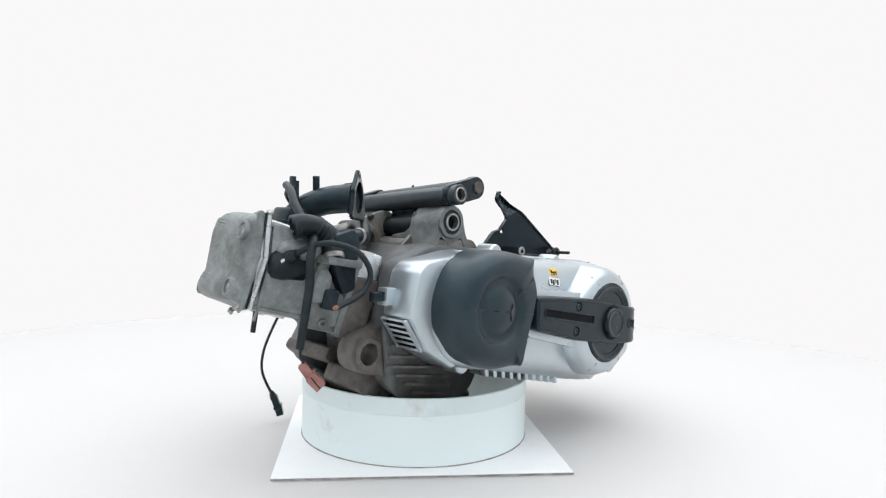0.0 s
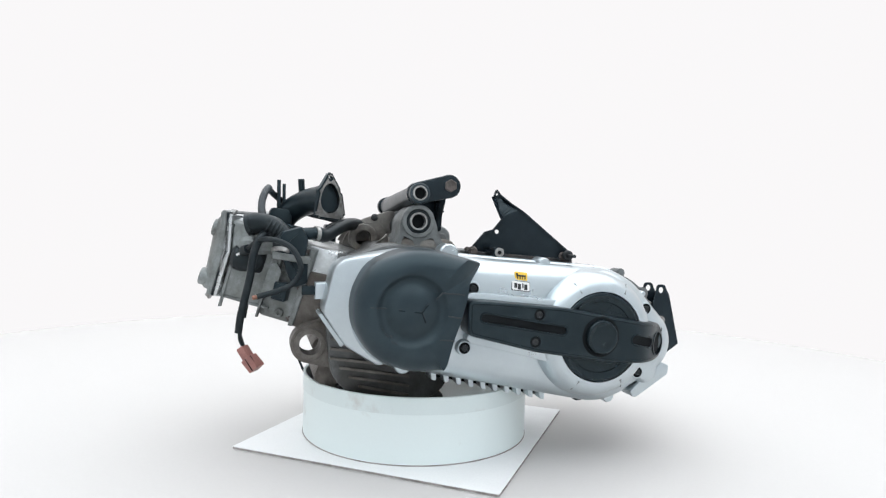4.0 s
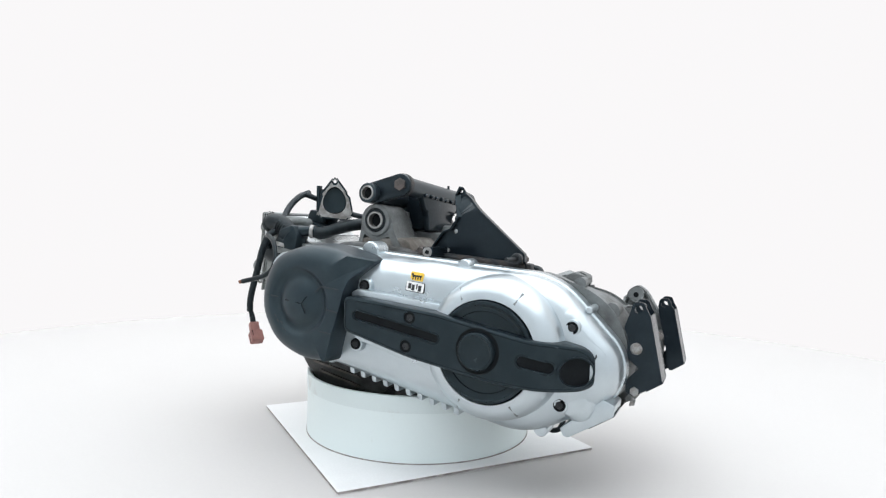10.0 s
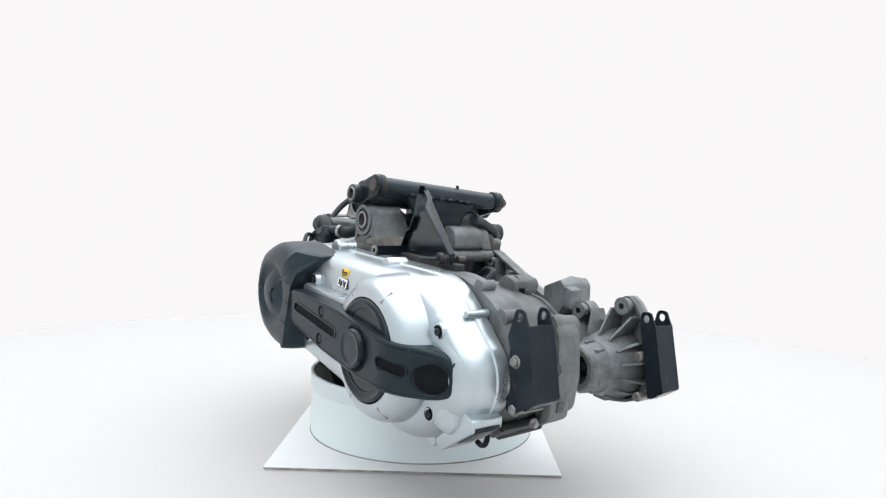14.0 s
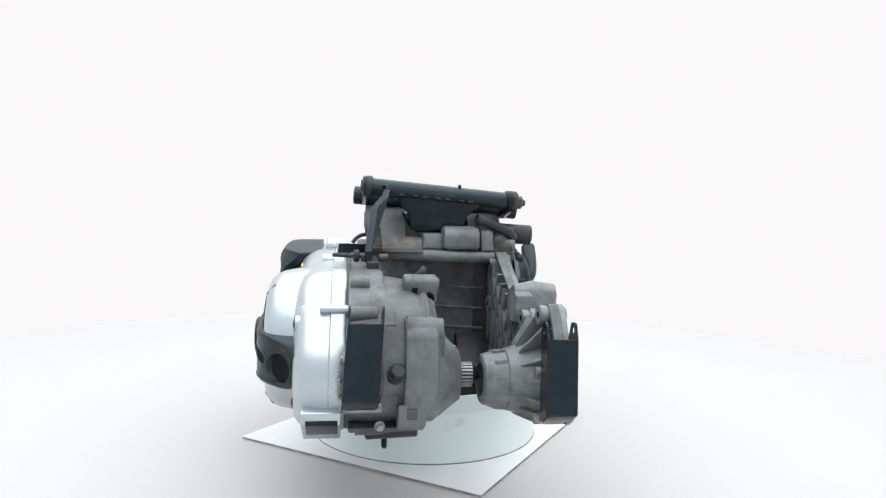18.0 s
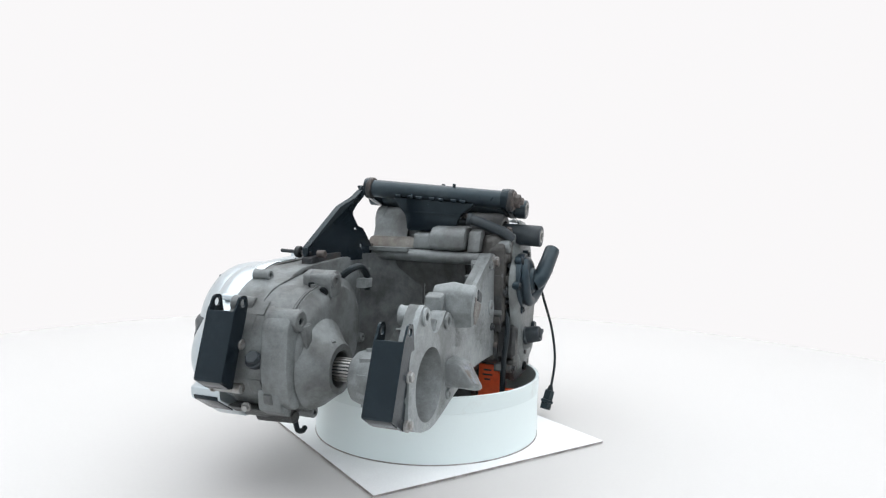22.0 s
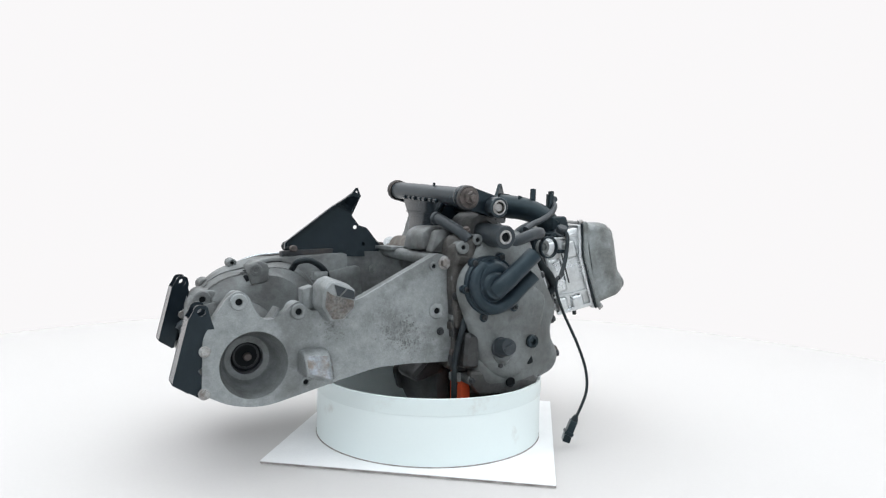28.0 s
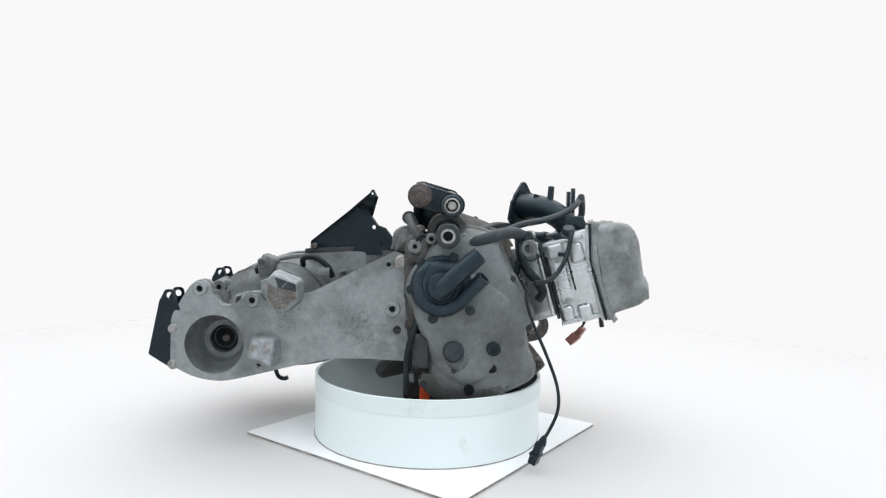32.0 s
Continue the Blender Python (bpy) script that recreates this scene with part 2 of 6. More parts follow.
def rod(p0, p1, r0, r1=None, n=24, bev=0.0, bm=None):
    r1 = r0 if r1 is None else r1
    p0, p1 = Vector(p0), Vector(p1)
    ln = (p1 - p0).length
    m = axis_frame(p0, p1 - p0)
    if bev:
        s = [(0, circ(0, 0, r0 - bev, n)), (bev, circ(0, 0, r0, n)), (ln - bev, circ(0, 0, r1, n)), (ln, circ(0, 0, r1 - bev, n))]
    else:
        s = [(0, circ(0, 0, r0, n)), (ln, circ(0, 0, r1, n))]
    return loft(s, m, bm=bm)


def lathe(p, d, profile, n=32, caps=(True, True), bm=None):
    """Turned shape: profile of (distance along d, radius)."""
    return loft([(x, circ(0, 0, max(r, 1e-5), n)) for x, r in profile], axis_frame(p, d), caps, bm)


def sleeve(p0, p1, ro, ri, n=28, bm=None):
    p0, p1 = Vector(p0), Vector(p1)
    ln = (p1 - p0).length
    b = min(0.0015, (ro - ri) * 0.3)
    return lathe(p0, p1 - p0, [(0, ri), (0, ro - b), (b, ro), (ln - b, ro), (ln, ro - b), (ln, ri), (0, ri)], n, (False, False), bm)


def smooth_path(pts, k=8):
    pts = [Vector(p) for p in pts]
    if len(pts) < 3:
        return pts
    ext = [pts[0] * 2 - pts[1], *pts, pts[-1] * 2 - pts[-2]]
    out = []
    for i in range(1, len(ext) - 2):
        a, b, c, d = ext[i - 1:i + 3]
        for j in range(k):
            t = j / k
            out.append(0.5 * (2 * b + (c - a) * t + (2 * a - 5 * b + 4 * c - d) * t * t + (3 * b - a - 3 * c + d) * t ** 3))
    out.append(pts[-1])
    return out


def pipe(pts, r, n=12, k=8, bm=None, r_end=None, bore=0.0):
    """A round bar, wire or hose through points."""
    path = smooth_path(pts, k)
    bm = bm or bmesh.new()
    rings = []
    up = Vector((0.13, 0.31, 0.94))
    total = len(path) - 1
    for i, p in enumerate(path):
        t = (path[min(i + 1, total)] - path[max(i - 1, 0)]).normalized()
        x = up - t * up.dot(t)
        x = x.normalized() if x.length > 1e-4 else t.orthogonal().normalized()
        y = t.cross(x)
        up = x
        rr = r if r_end is None else r + (r_end - r) * i / total
        rings.append([bm.verts.new(p + (x * math.cos(a) + y * math.sin(a)) * rr) for a in (2 * math.pi * j / n for j in range(n))])
        if bore and i == total:
            for f, dd in ((bore, 0), (bore, 0.012)):
                rings.append([bm.verts.new(p - t * dd + (x * math.cos(a) + y * math.sin(a)) * rr * f) for a in (2 * math.pi * j / n for j in range(n))])
    for r0, r1 in zip(rings, rings[1:]):
        for j in range(n):
            bm.faces.new((r0[j - 1], r0[j], r1[j], r1[j - 1]))
    bm.faces.new(rings[0])
    bm.faces.new(rings[-1])
    return bm


def bolt(p, d, size=0.013, head=0.007, washer=1.0, bm=None):
    """A flanged hexagon bolt head."""
    bm = bm or bmesh.new()
    m = axis_frame(p, d)
    r = size / math.sqrt(3)
    f = size * 0.72 * washer
    loft([(-0.002, circ(0, 0, f, 20)), (0.0012, circ(0, 0, f, 20)), (0.0022, circ(0, 0, f * 0.86, 20))], m, bm=bm)
    loft([(0.002, circ(0, 0, r, 6)), (head - 0.0012, circ(0, 0, r, 6)), (head, circ(0, 0, r * 0.86, 6))], m, bm=bm)
    return bm


def socket(p, d, r=0.0065, head=0.006, bm=None):
    """A round socket-head screw with its hexagon hole."""
    m = axis_frame(p, d)
    return loft([(-0.003, circ(0, 0, r, 18)), (head - 0.001, circ(0, 0, r, 18)), (head, circ(0, 0, r * 0.88, 18)), (head, circ(0, 0, r * 0.5, 18)),
                 (head * 0.3, circ(0, 0, r * 0.48, 18))], m, bm=bm)


def box(x0, x1, y0, y1, z0, z1, bev=0.002, bm=None):
    return block([(x0, z0), (x1, z0), (x1, z1), (x0, z1)], y0, y1, bev, bm=bm)


def bar(p0, p1, w, h, bev=0.001, bm=None):
    """A flat bar from p0 to p1: w across, h high."""
    p0, p1 = Vector(p0), Vector(p1)
    return block([(-w / 2, -h / 2), (w / 2, -h / 2), (w / 2, h / 2), (-w / 2, h / 2)], 0, (p1 - p0).length, bev, axis_frame(p0, p1 - p0), bm)


# ---- studio ----
def studio():
    n = 96
    flat = [(r, -0.006) for r in (0.4, 1.2, 2.2, 3.0)]
    bm = bmesh.new()
    rings = []
    for r, z in flat:
        rings.append([bm.verts.new((r * math.cos(2 * math.pi * i / n), r * math.sin(2 * math.pi * i / n), z)) for i in range(n)])
    bm.faces.new(rings[0])
    for r0, r1 in zip(rings, rings[1:]):
        for i in range(n):
            bm.faces.new((r0[i - 1], r0[i], r1[i], r1[i - 1]))
    tagged(part("floor", bm, STUDIO, angle=60), "seamless white photo studio floor", "floor", kind="structure")
    # backdrop cloth glowing by added emission behind the table, plain unseen pale room behind the camera
    def wall(name, a0, a1, mat, label):
        bm = bmesh.new()
        k = 48
        lo, hi = ([bm.verts.new((3.0 * math.cos(radians(a0 + (a1 - a0) * i / k)), 3.0 * math.sin(radians(a0 + (a1 - a0) * i / k)), z)) for i in range(k + 1)] for z in (-0.006, 3.2))
        for i in range(k):
            bm.faces.new((lo[i], lo[i + 1], hi[i + 1], hi[i]))
        tagged(part(name, bm, mat, angle=60), label, "wall", kind="structure")
    bm = bmesh.new()
    k = 128
    rows = [[bm.verts.new((r * math.cos(radians(-5 + 190 * i / k)), r * math.sin(radians(-5 + 190 * i / k)), z)) for i in range(k + 1)]
            for r, z in ((1.70, -0.00592), (1.85, -0.0040), (2.0, 0.002), (2.2, 0.013), (2.4, 0.037), (2.55, 0.080), (2.7, 0.16), (2.83, 0.29), (2.93, 0.48), (2.98, 0.75), (3.0, 1.1), (3.0, 3.2))]
    for r0, r1 in zip(rows, rows[1:]):
        for i in range(k):
            bm.faces.new((r0[i], r0[i + 1], r1[i + 1], r1[i]))
    tagged(part("backdrop", bm, GLOW, angle=60), "white photo studio backdrop cloth with added glow, sweeping onto the floor", "backdrop", kind="structure")
    wall("wall_front", 185, 355, GREY_WALL, "plain pale grey studio wall")

    bm = bmesh.new()
    bm.faces.new([bm.verts.new((3.0 * math.cos(2 * math.pi * i / n), 3.0 * math.sin(2 * math.pi * i / n), 3.2)) for i in range(n)])
    tagged(part("ceiling", bm, CEILING), "plain white studio ceiling", "ceiling", kind="structure")


studio()


def turntable_board():
    o = rounded([(0.336, 0.055), (0.038, -0.345), (-0.363, -0.044), (-0.064, 0.355)], 0.003)
    flat = Matrix.Identity(4)
    thing = new("board")
    part("panel", block(o, -0.0055, 0.0, 0.0004, flat), BOARD, thing)
    part("edging", band([tuple(Vector(p) * 1.0006) for p in o], 0.0006, -0.0048, -0.0012, flat), BOARD_EDGE, thing, "thin dark cut edge")
    return tagged(thing, "square white board lying flat under the white ring", "board")


def drum_ring():
    thing = new("support_ring")
    R, H = 0.222, 0.118
    c = Vector((-0.012, 0.008, 0))
    part("wall", lathe(c, (0, 0, 1), [(0.0, R - 0.005), (0.0, R), (H - 0.001, R), (H, R - 0.001), (H, R - 0.004), (H - 0.001, R - 0.005), (0.0, R - 0.005)], 128, (False, False)), DRUM, thing)
    part("rim_band", lathe(c + Vector((0, 0, H - 0.03)), (0, 0, 1), [(0, R), (0.0006, R + 0.0012), (0.0294, R + 0.0012), (0.03, R)], 128, (False, False)), BAND, thing, "smooth band round the upper rim")
    part("foot_seam", lathe(c, (0, 0, 1), [(0.0, R + 0.0002), (0.0, R + 0.0012), (0.0014, R + 0.001), (0.002, R + 0.0002)], 128, (False, False)), BOARD_EDGE, thing, "thin brown seam along the foot")
    return tagged(thing, "round white plastic ring open at the top carrying the engine", "support ring")


# ---- engine: x runs to its rear, y to its right side, z up ----
engine = tagged(new("scooter_engine"), "used silver and grey single-cylinder scooter engine with black plastic covers", "engine")

FRONT, REAR, TAIL = (-0.085, 0.267), (0.271, 0.217), (0.364, 0.203)
LEFT, RIGHT = Vector((0, -1, 0)), Vector((0, 1, 0))


def case_outline(d=0.0, n=96):
    return hull([(*FRONT, 0.101 - d), (*REAR, 0.1255 - d), (*TAIL, 0.068 - d)], n)


def lean(p):
    """The cover's outer face stands a little further out at its front."""
    return Vector((p.x, p.y, p.z - 0.055 * (0.3 - p.x) * max(0.0, (-0.19 - p.z) / 0.06)))


def boss(p0, p1, r, hole=0.0, mat=ALU, parent=None, label="", name="boss"):
    """A cast pillar with a drilled end at p1."""
    p0, p1 = Vector(p0), Vector(p1)
    ln = (p1 - p0).length
    prof = [(0, r * 1.12), (0.003, r * 1.03), (ln - 0.0015, r), (ln, r - 0.0015)]
    if hole:
        prof += [(ln, hole + 0.0008), (ln - 0.001, hole), (ln - 0.02, hole)]
    return part(name, lathe(p0, p1 - p0, prof, 28), mat, parent or engine, label)


def crankcase():
    left = part("left_case", block(case_outline(0.004), -0.155, -0.100, 0.005), ALU, engine, "dull grey cast case half")
    part("case_joint", block(case_outline(0.0015), -0.1565, -0.149, 0.001), ALU_DIRT, left)
    # pads and ribs on the case's inner wall
    part("inner_pad", block(rounded([(0.09, 0.20), (0.20, 0.165), (0.225, 0.26), (0.215, 0.30), (0.10, 0.325)], 0.02), -0.102, -0.094, 0.003), ALU, left)
    for u, z in ((0.075, 0.315), (0.175, 0.298), (0.10, 0.19)):
        boss((u, -0.10, z), (u, -0.085, z), 0.009, 0.004, parent=left)
    gear = part("gear_case", loft([(-0.104, hull([(0.338, 0.215, 0.100), (0.27, 0.245, 0.085)])), (-0.06, hull([(0.340, 0.217, 0.094), (0.285, 0.242, 0.082)])),
                                   (-0.052, hull([(0.342, 0.217, 0.091), (0.29, 0.24, 0.079)])), (-0.047, hull([(0.342, 0.217, 0.093), (0.29, 0.24, 0.082)])), (-0.040, hull([(0.342, 0.217, 0.093), (0.29, 0.24, 0.082)])),
                                   (-0.036, hull([(0.343, 0.216, 0.087), (0.30, 0.238, 0.077)])), (-0.028, hull([(0.346, 0.214, 0.078), (0.305, 0.236, 0.074)])),
                                   (-0.0245, hull([(0.350, 0.212, 0.068), (0.320, 0.230, 0.060)]))]), ALU, engine, "cast gearbox bulging inwards")
    part("final_drive_nose", loft([(-0.030, hull([(0.362, 0.196, 0.066), (0.352, 0.205, 0.066)])), (-0.020, hull([(0.361, 0.195, 0.060), (0.355, 0.20, 0.060)])), (-0.004, circ(0.36, 0.1945, 0.0475, 72)), (0.006, circ(0.36, 0.194, 0.0395, 72)), (0.0085, circ(0.36, 0.193, 0.0375, 72)),
                                   (0.0085, circ(0.36, 0.193, 0.0285, 72)), (0.0065, circ(0.36, 0.193, 0.0265, 72)), (-0.014, circ(0.36, 0.193, 0.0255, 72))]), ALU, gear)
    part("nose_bore", rod((0.36, -0.0135, 0.193), (0.36, -0.0125, 0.193), 0.0253, n=32), DARK, gear)
    shaft = part("output_shaft", lathe((0.36, -0.018, 0.193), (0, 1, 0), [(0, 0.0165), (0.047, 0.0165), (0.049, 0.0145), (0.058, 0.0075), (0.064, 0.0072), (0.064, 0.0045), (0.085, 0.0045)], 32), BOLT_DARK, engine, "splined steel output shaft")
    q = Vector((0.36 + 0.0168, 0.004, 0.193))
    first = part("spline", bar((0.0168, -0.013, 0), (0.0168, 0.013, 0), 0.0026, 0.0026, 0.0004), BUSH, shaft)
    first.matrix_basis = pose(0.36, 0.016, 0.193)
    for i in range(1, 22):
        again("spline", first, pose(0.36, 0.016, 0.193, 0, 360 * i / 22, 0), shaft)
    # pillars, pads and ribs round the gearbox
    part("boss_block", block(rounded([(0.306, 0.300), (0.338, 0.293), (0.343, 0.330), (0.322, 0.338), (0.306, 0.330)], 0.006), -0.072, -0.022, 0.003), ALU, gear)
    boss((0.330, -0.06, 0.324), (0.330, -0.019, 0.321), 0.0115, 0.005, parent=gear)
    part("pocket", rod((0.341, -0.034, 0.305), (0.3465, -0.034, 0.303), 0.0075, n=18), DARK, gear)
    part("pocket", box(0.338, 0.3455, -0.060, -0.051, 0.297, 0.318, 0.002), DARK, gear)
    part("boss_web", box(0.338, 0.352, -0.052, -0.046, 0.282, 0.316, 0.002), ALU, gear)
    part("pillar", block(rounded([(0.398, 0.286), (0.428, 0.284), (0.444, 0.262), (0.446, 0.20), (0.436, 0.150), (0.410, 0.138), (0.385, 0.20), (0.388, 0.26)], 0.008), -0.077, -0.031, 0.006), ALU, gear)
    boss((0.420, -0.074, 0.272), (0.420, -0.024, 0.270), 0.0150, 0.0055, parent=gear)
    part("boss_bore", rod((0.420, -0.032, 0.2702), (0.420, -0.0275, 0.2701), 0.0054, n=16), DARK, gear)
    for v in (-0.090, -0.104):
        part("gusset", block(rounded([(0.385, 0.262), (0.412, 0.270), (0.424, 0.262), (0.424, 0.215), (0.40, 0.212)], 0.004), v - 0.002, v + 0.002, 0.001), ALU, gear)
    part("pillar_rib", block(rounded([(0.398, 0.266), (0.418, 0.262), (0.408, 0.215), (0.395, 0.215)], 0.004), -0.034, -0.019, 0.003), ALU, gear)
    part("pillar_foot", block(rounded([(0.40, 0.165), (0.440, 0.172), (0.436, 0.140), (0.410, 0.126)], 0.006), -0.084, -0.045, 0.004), ALU, gear)
    part("foot_pocket", block(rounded([(0.430, 0.163), (0.4425, 0.166), (0.439, 0.150), (0.430, 0.148)], 0.003), -0.072, -0.058, 0.001), ALU_DIRT, gear)
    for u, v0, v1, z, r in ((0.402, -0.150, -0.112, 0.286, 0.0115), (0.340, -0.14, -0.046, 0.116, 0.0095), (0.380, -0.14, -0.060, 0.121, 0.009), (0.418, -0.150, -0.112, 0.252, 0.0085), (0.352, -0.150, -0.122, 0.326, 0.0085)):
        boss((u, v0, z), (u, v1, z), r, r * 0.42, parent=gear)
    # raised flange and lines where the two halves meet
    part("seam_ridge", band(hull([(0.343, 0.217, 0.0945), (0.291, 0.24, 0.0835)]), 0.006, -0.0485, -0.0425), ALU, gear)
    part("seam_line", band(hull([(0.343, 0.217, 0.0949), (0.291, 0.24, 0.0839)]), 0.003, -0.0460, -0.0450), SUMP, gear)
    part("half_flange", loft([(-0.152, hull([(0.320, 0.217, 0.110), (0.29, 0.232, 0.106)])), (-0.118, hull([(0.330, 0.217, 0.106), (0.285, 0.240, 0.095)])), (-0.100, hull([(0.336, 0.216, 0.1015), (0.275, 0.244, 0.088)]))]), ALU, gear)
    for a0, a1, v0, v1, h in ((36, 50, -0.116, -0.088, 0.0035), (18, 34, -0.072, -0.054, 0.003), (-36, -20, -0.108, -0.084, 0.0035)):
        o, k = [], 6
        for i in range(k + 1):
            a = radians(a0 + (a1 - a0) * i / k)
            o.append((0.338 + 0.090 * math.cos(a), 0.216 + 0.090 * math.sin(a)))
        for i in range(k, -1, -1):
            a = radians(a0 + (a1 - a0) * i / k)
            o.append((0.338 + (0.0968 + h) * math.cos(a), 0.216 + (0.0968 + h) * math.sin(a)))
        part("raised_pad", block(o, v0, v1, 0.002), ALU, gear)
    part("bottom_ledge", block(rounded([(0.25, 0.128), (0.40, 0.121), (0.42, 0.134), (0.25, 0.146)], 0.004), -0.150, -0.055, 0.003), ALU_DIRT, gear)
    part("drain_boss", rod((0.372, -0.125, 0.112), (0.386, -0.052, 0.120), 0.0095, bev=0.002), SUMP, gear, "oil-black drain boss")
    plug = part("oil_plug", rod((0.430, -0.09, 0.205), (0.447, -0.086, 0.219), 0.0105, bev=0.002), HOSE, gear, "dark plastic breather plug")
    part("plug_head", bolt((0.441, -0.0875, 0.213), (0.77, 0.15, 0.62), 0.018, 0.012), HOSE, plug)
    part("level_bolt", bolt((0.437, -0.118, 0.262), (1, 0, 0.1), 0.009, 0.006), BOLT, gear)
    part("case_bolt", bolt((0.43, -0.108, 0.14), (0.9, 0.1, -0.2), 0.010, 0.006), BOLT, gear)
    part("nose_lug", rod((0.366, -0.022, 0.244), (0.372, 0.002, 0.232), 0.0055, n=14, bev=0.001), ALU, gear)
    part("drain_hook", pipe([(0.318, -0.10, 0.105), (0.318, -0.095, 0.088), (0.312, -0.094, 0.073), (0.300, -0.093, 0.068), (0.291, -0.093, 0.071)], 0.0045, 10), RUBBER, gear, "bent black drain hose end")
    part("breather_hose", pipe([(0.255, -0.055, 0.318), (0.25, -0.035, 0.334), (0.225, -0.03, 0.336), (0.20, -0.03, 0.318), (0.19, -0.035, 0.296)], 0.006, 10), RUBBER, gear, "short black breather hose")
    part("hose_clip", box(0.195, 0.222, -0.040, -0.022, 0.300, 0.316, 0.002), ALU_ARM, gear)

    mid = [(-0.20, 0.145), (-0.17, 0.11), (-0.13, 0.095), (-0.01, 0.095), (0.018, 0.13), (0.024, 0.30), (0.040, 0.335), (0.034, 0.366), (-0.10, 0.376), (-0.19, 0.345), (-0.212, 0.25)]
    bm = block(rounded(mid, 0.02), -0.135, 0.098, 0.006)
    for q in bm.verts:
        if q.co.x < -0.12:
            q.co.x += 0.38 * max(0.0, q.co.y)
    core = part("crankcase", bm, ALU_DIRT, engine, "oil-stained grey cast crankcase")
    part("joint_line", box(0.0225, 0.0245, 0.0095, 0.0105, 0.14, 0.33, 0), ALU_CLEAN, core)
    for z in (0.165, 0.205, 0.245, 0.285):
        part("wall_rib", rod((0.021, -0.10, z + 0.01), (0.021, 0.115, z), 0.0032, n=12), ALU_DIRT, core)
    arc = [(0.128 + 0.104 * math.cos(a), 0.004 + 0.104 * math.sin(a)) for a in (radians(270 - 90 * i / 14) for i in range(15))]
    part("inner_fillet", loft([(z, [(0.018, -0.108), *arc, (0.018, 0.004)]) for z in (0.150, 0.346, 0.351)], Matrix.Identity(4)), ALU_INNER, core, "smooth concave cast wall")
    part("cross_rail", rod((0.052, -0.10, 0.352), (0.050, 0.130, 0.348), 0.0115, bev=0.002), ALU, core)
    part("rail_ledge", box(0.02, 0.07, -0.10, -0.012, 0.357, 0.364, 0.002), ALU, core)
    part("cast_block", block(rounded([(0.0, 0.362), (0.062, 0.362), (0.060, 0.395), (0.045, 0.407), (0.0, 0.41)], 0.01), 0.028, 0.100, 0.008), ALU, core)
    part("cast_step", block(rounded([(-0.02, 0.362), (0.045, 0.362), (0.04, 0.392), (-0.02, 0.398)], 0.006), -0.01, 0.03, 0.003), ALU, core)
    part("cast_wedge", block(rounded([(0.01, 0.36), (0.055, 0.36), (0.042, 0.40), (0.015, 0.405)], 0.006), 0.103, 0.128, 0.004), ALU, core)
    rng = random.Random(11)
    for i in range(14):
        v, z = rng.uniform(-0.09, 0.09), rng.uniform(0.15, 0.31)
        part("wall_knob", rod((0.020, v, z), (0.0262, v, z), rng.uniform(0.0018, 0.0042), n=10, bev=0.0006), ALU_DIRT, core)
    # cooling ribs low on the left front
    for i in range(7):
        z = 0.128 + 0.017 * i
        part("case_fin", bar((-0.205 + 0.001 * i + 0.018 * max(0, 3 - i), -0.1365, z - 0.004), (-0.06, -0.1365, z - 0.024), 0.007, 0.0042, 0.0014), CASE_BROWN, core)
    part("front_lug", plate(hull([(-0.235, 0.198, 0.033), (-0.17, 0.20, 0.05)]), [circ(-0.235, 0.198, 0.0185, 28)], -0.125, -0.085), CASE_BROWN, core, "cast eye for the front mount")
    part("eye_ring", sleeve((-0.235, -0.129, 0.198), (-0.235, -0.083, 0.198), 0.0275, 0.0185), CASE_BROWN, core)
    part("front_foot", block(rounded([(-0.226, 0.128), (-0.205, 0.112), (-0.17, 0.10), (-0.165, 0.15), (-0.215, 0.158)], 0.008), -0.09, 0.02, 0.004), CASE_BROWN, core)
    part("front_foot", block(rounded([(-0.222, 0.165), (-0.205, 0.150), (-0.18, 0.15), (-0.18, 0.175), (-0.212, 0.182)], 0.006), 0.02, 0.16, 0.004), CASE_BROWN, core)
    part("foot_bolt", bolt((-0.207, 0.162, 0.166), (-0.9, 0.3, 0.1), 0.011, 0.007), BOLT_DARK, core)
    part("foot_bolt", bolt((-0.186, 0.150, 0.222), (-0.9, 0.3, 0.1), 0.010, 0.007), BOLT_DARK, core)
    part("sump", block(rounded([(-0.19, 0.105), (-0.15, 0.07), (-0.10, 0.0), (-0.035, 0.0), (-0.004, 0.06), (0.0, 0.105), (-0.18, 0.125)], 0.012), -0.115, 0.113, 0.006), SUMP, engine, "black oily sump resting inside the ring")
    part("sump_end", block(rounded([(-0.01, 0.02), (0.022, 0.035), (0.030, 0.145), (0.0, 0.145)], 0.008), 0.040, 0.113, 0.004), SUMP, engine)
    part("sump_side", block(rounded([(-0.185, 0.115), (-0.13, 0.06), (0.0, 0.05), (0.012, 0.095), (-0.01, 0.115)], 0.01), -0.125, -0.105, 0.004), SUMP, engine)
    return left


crankcase()


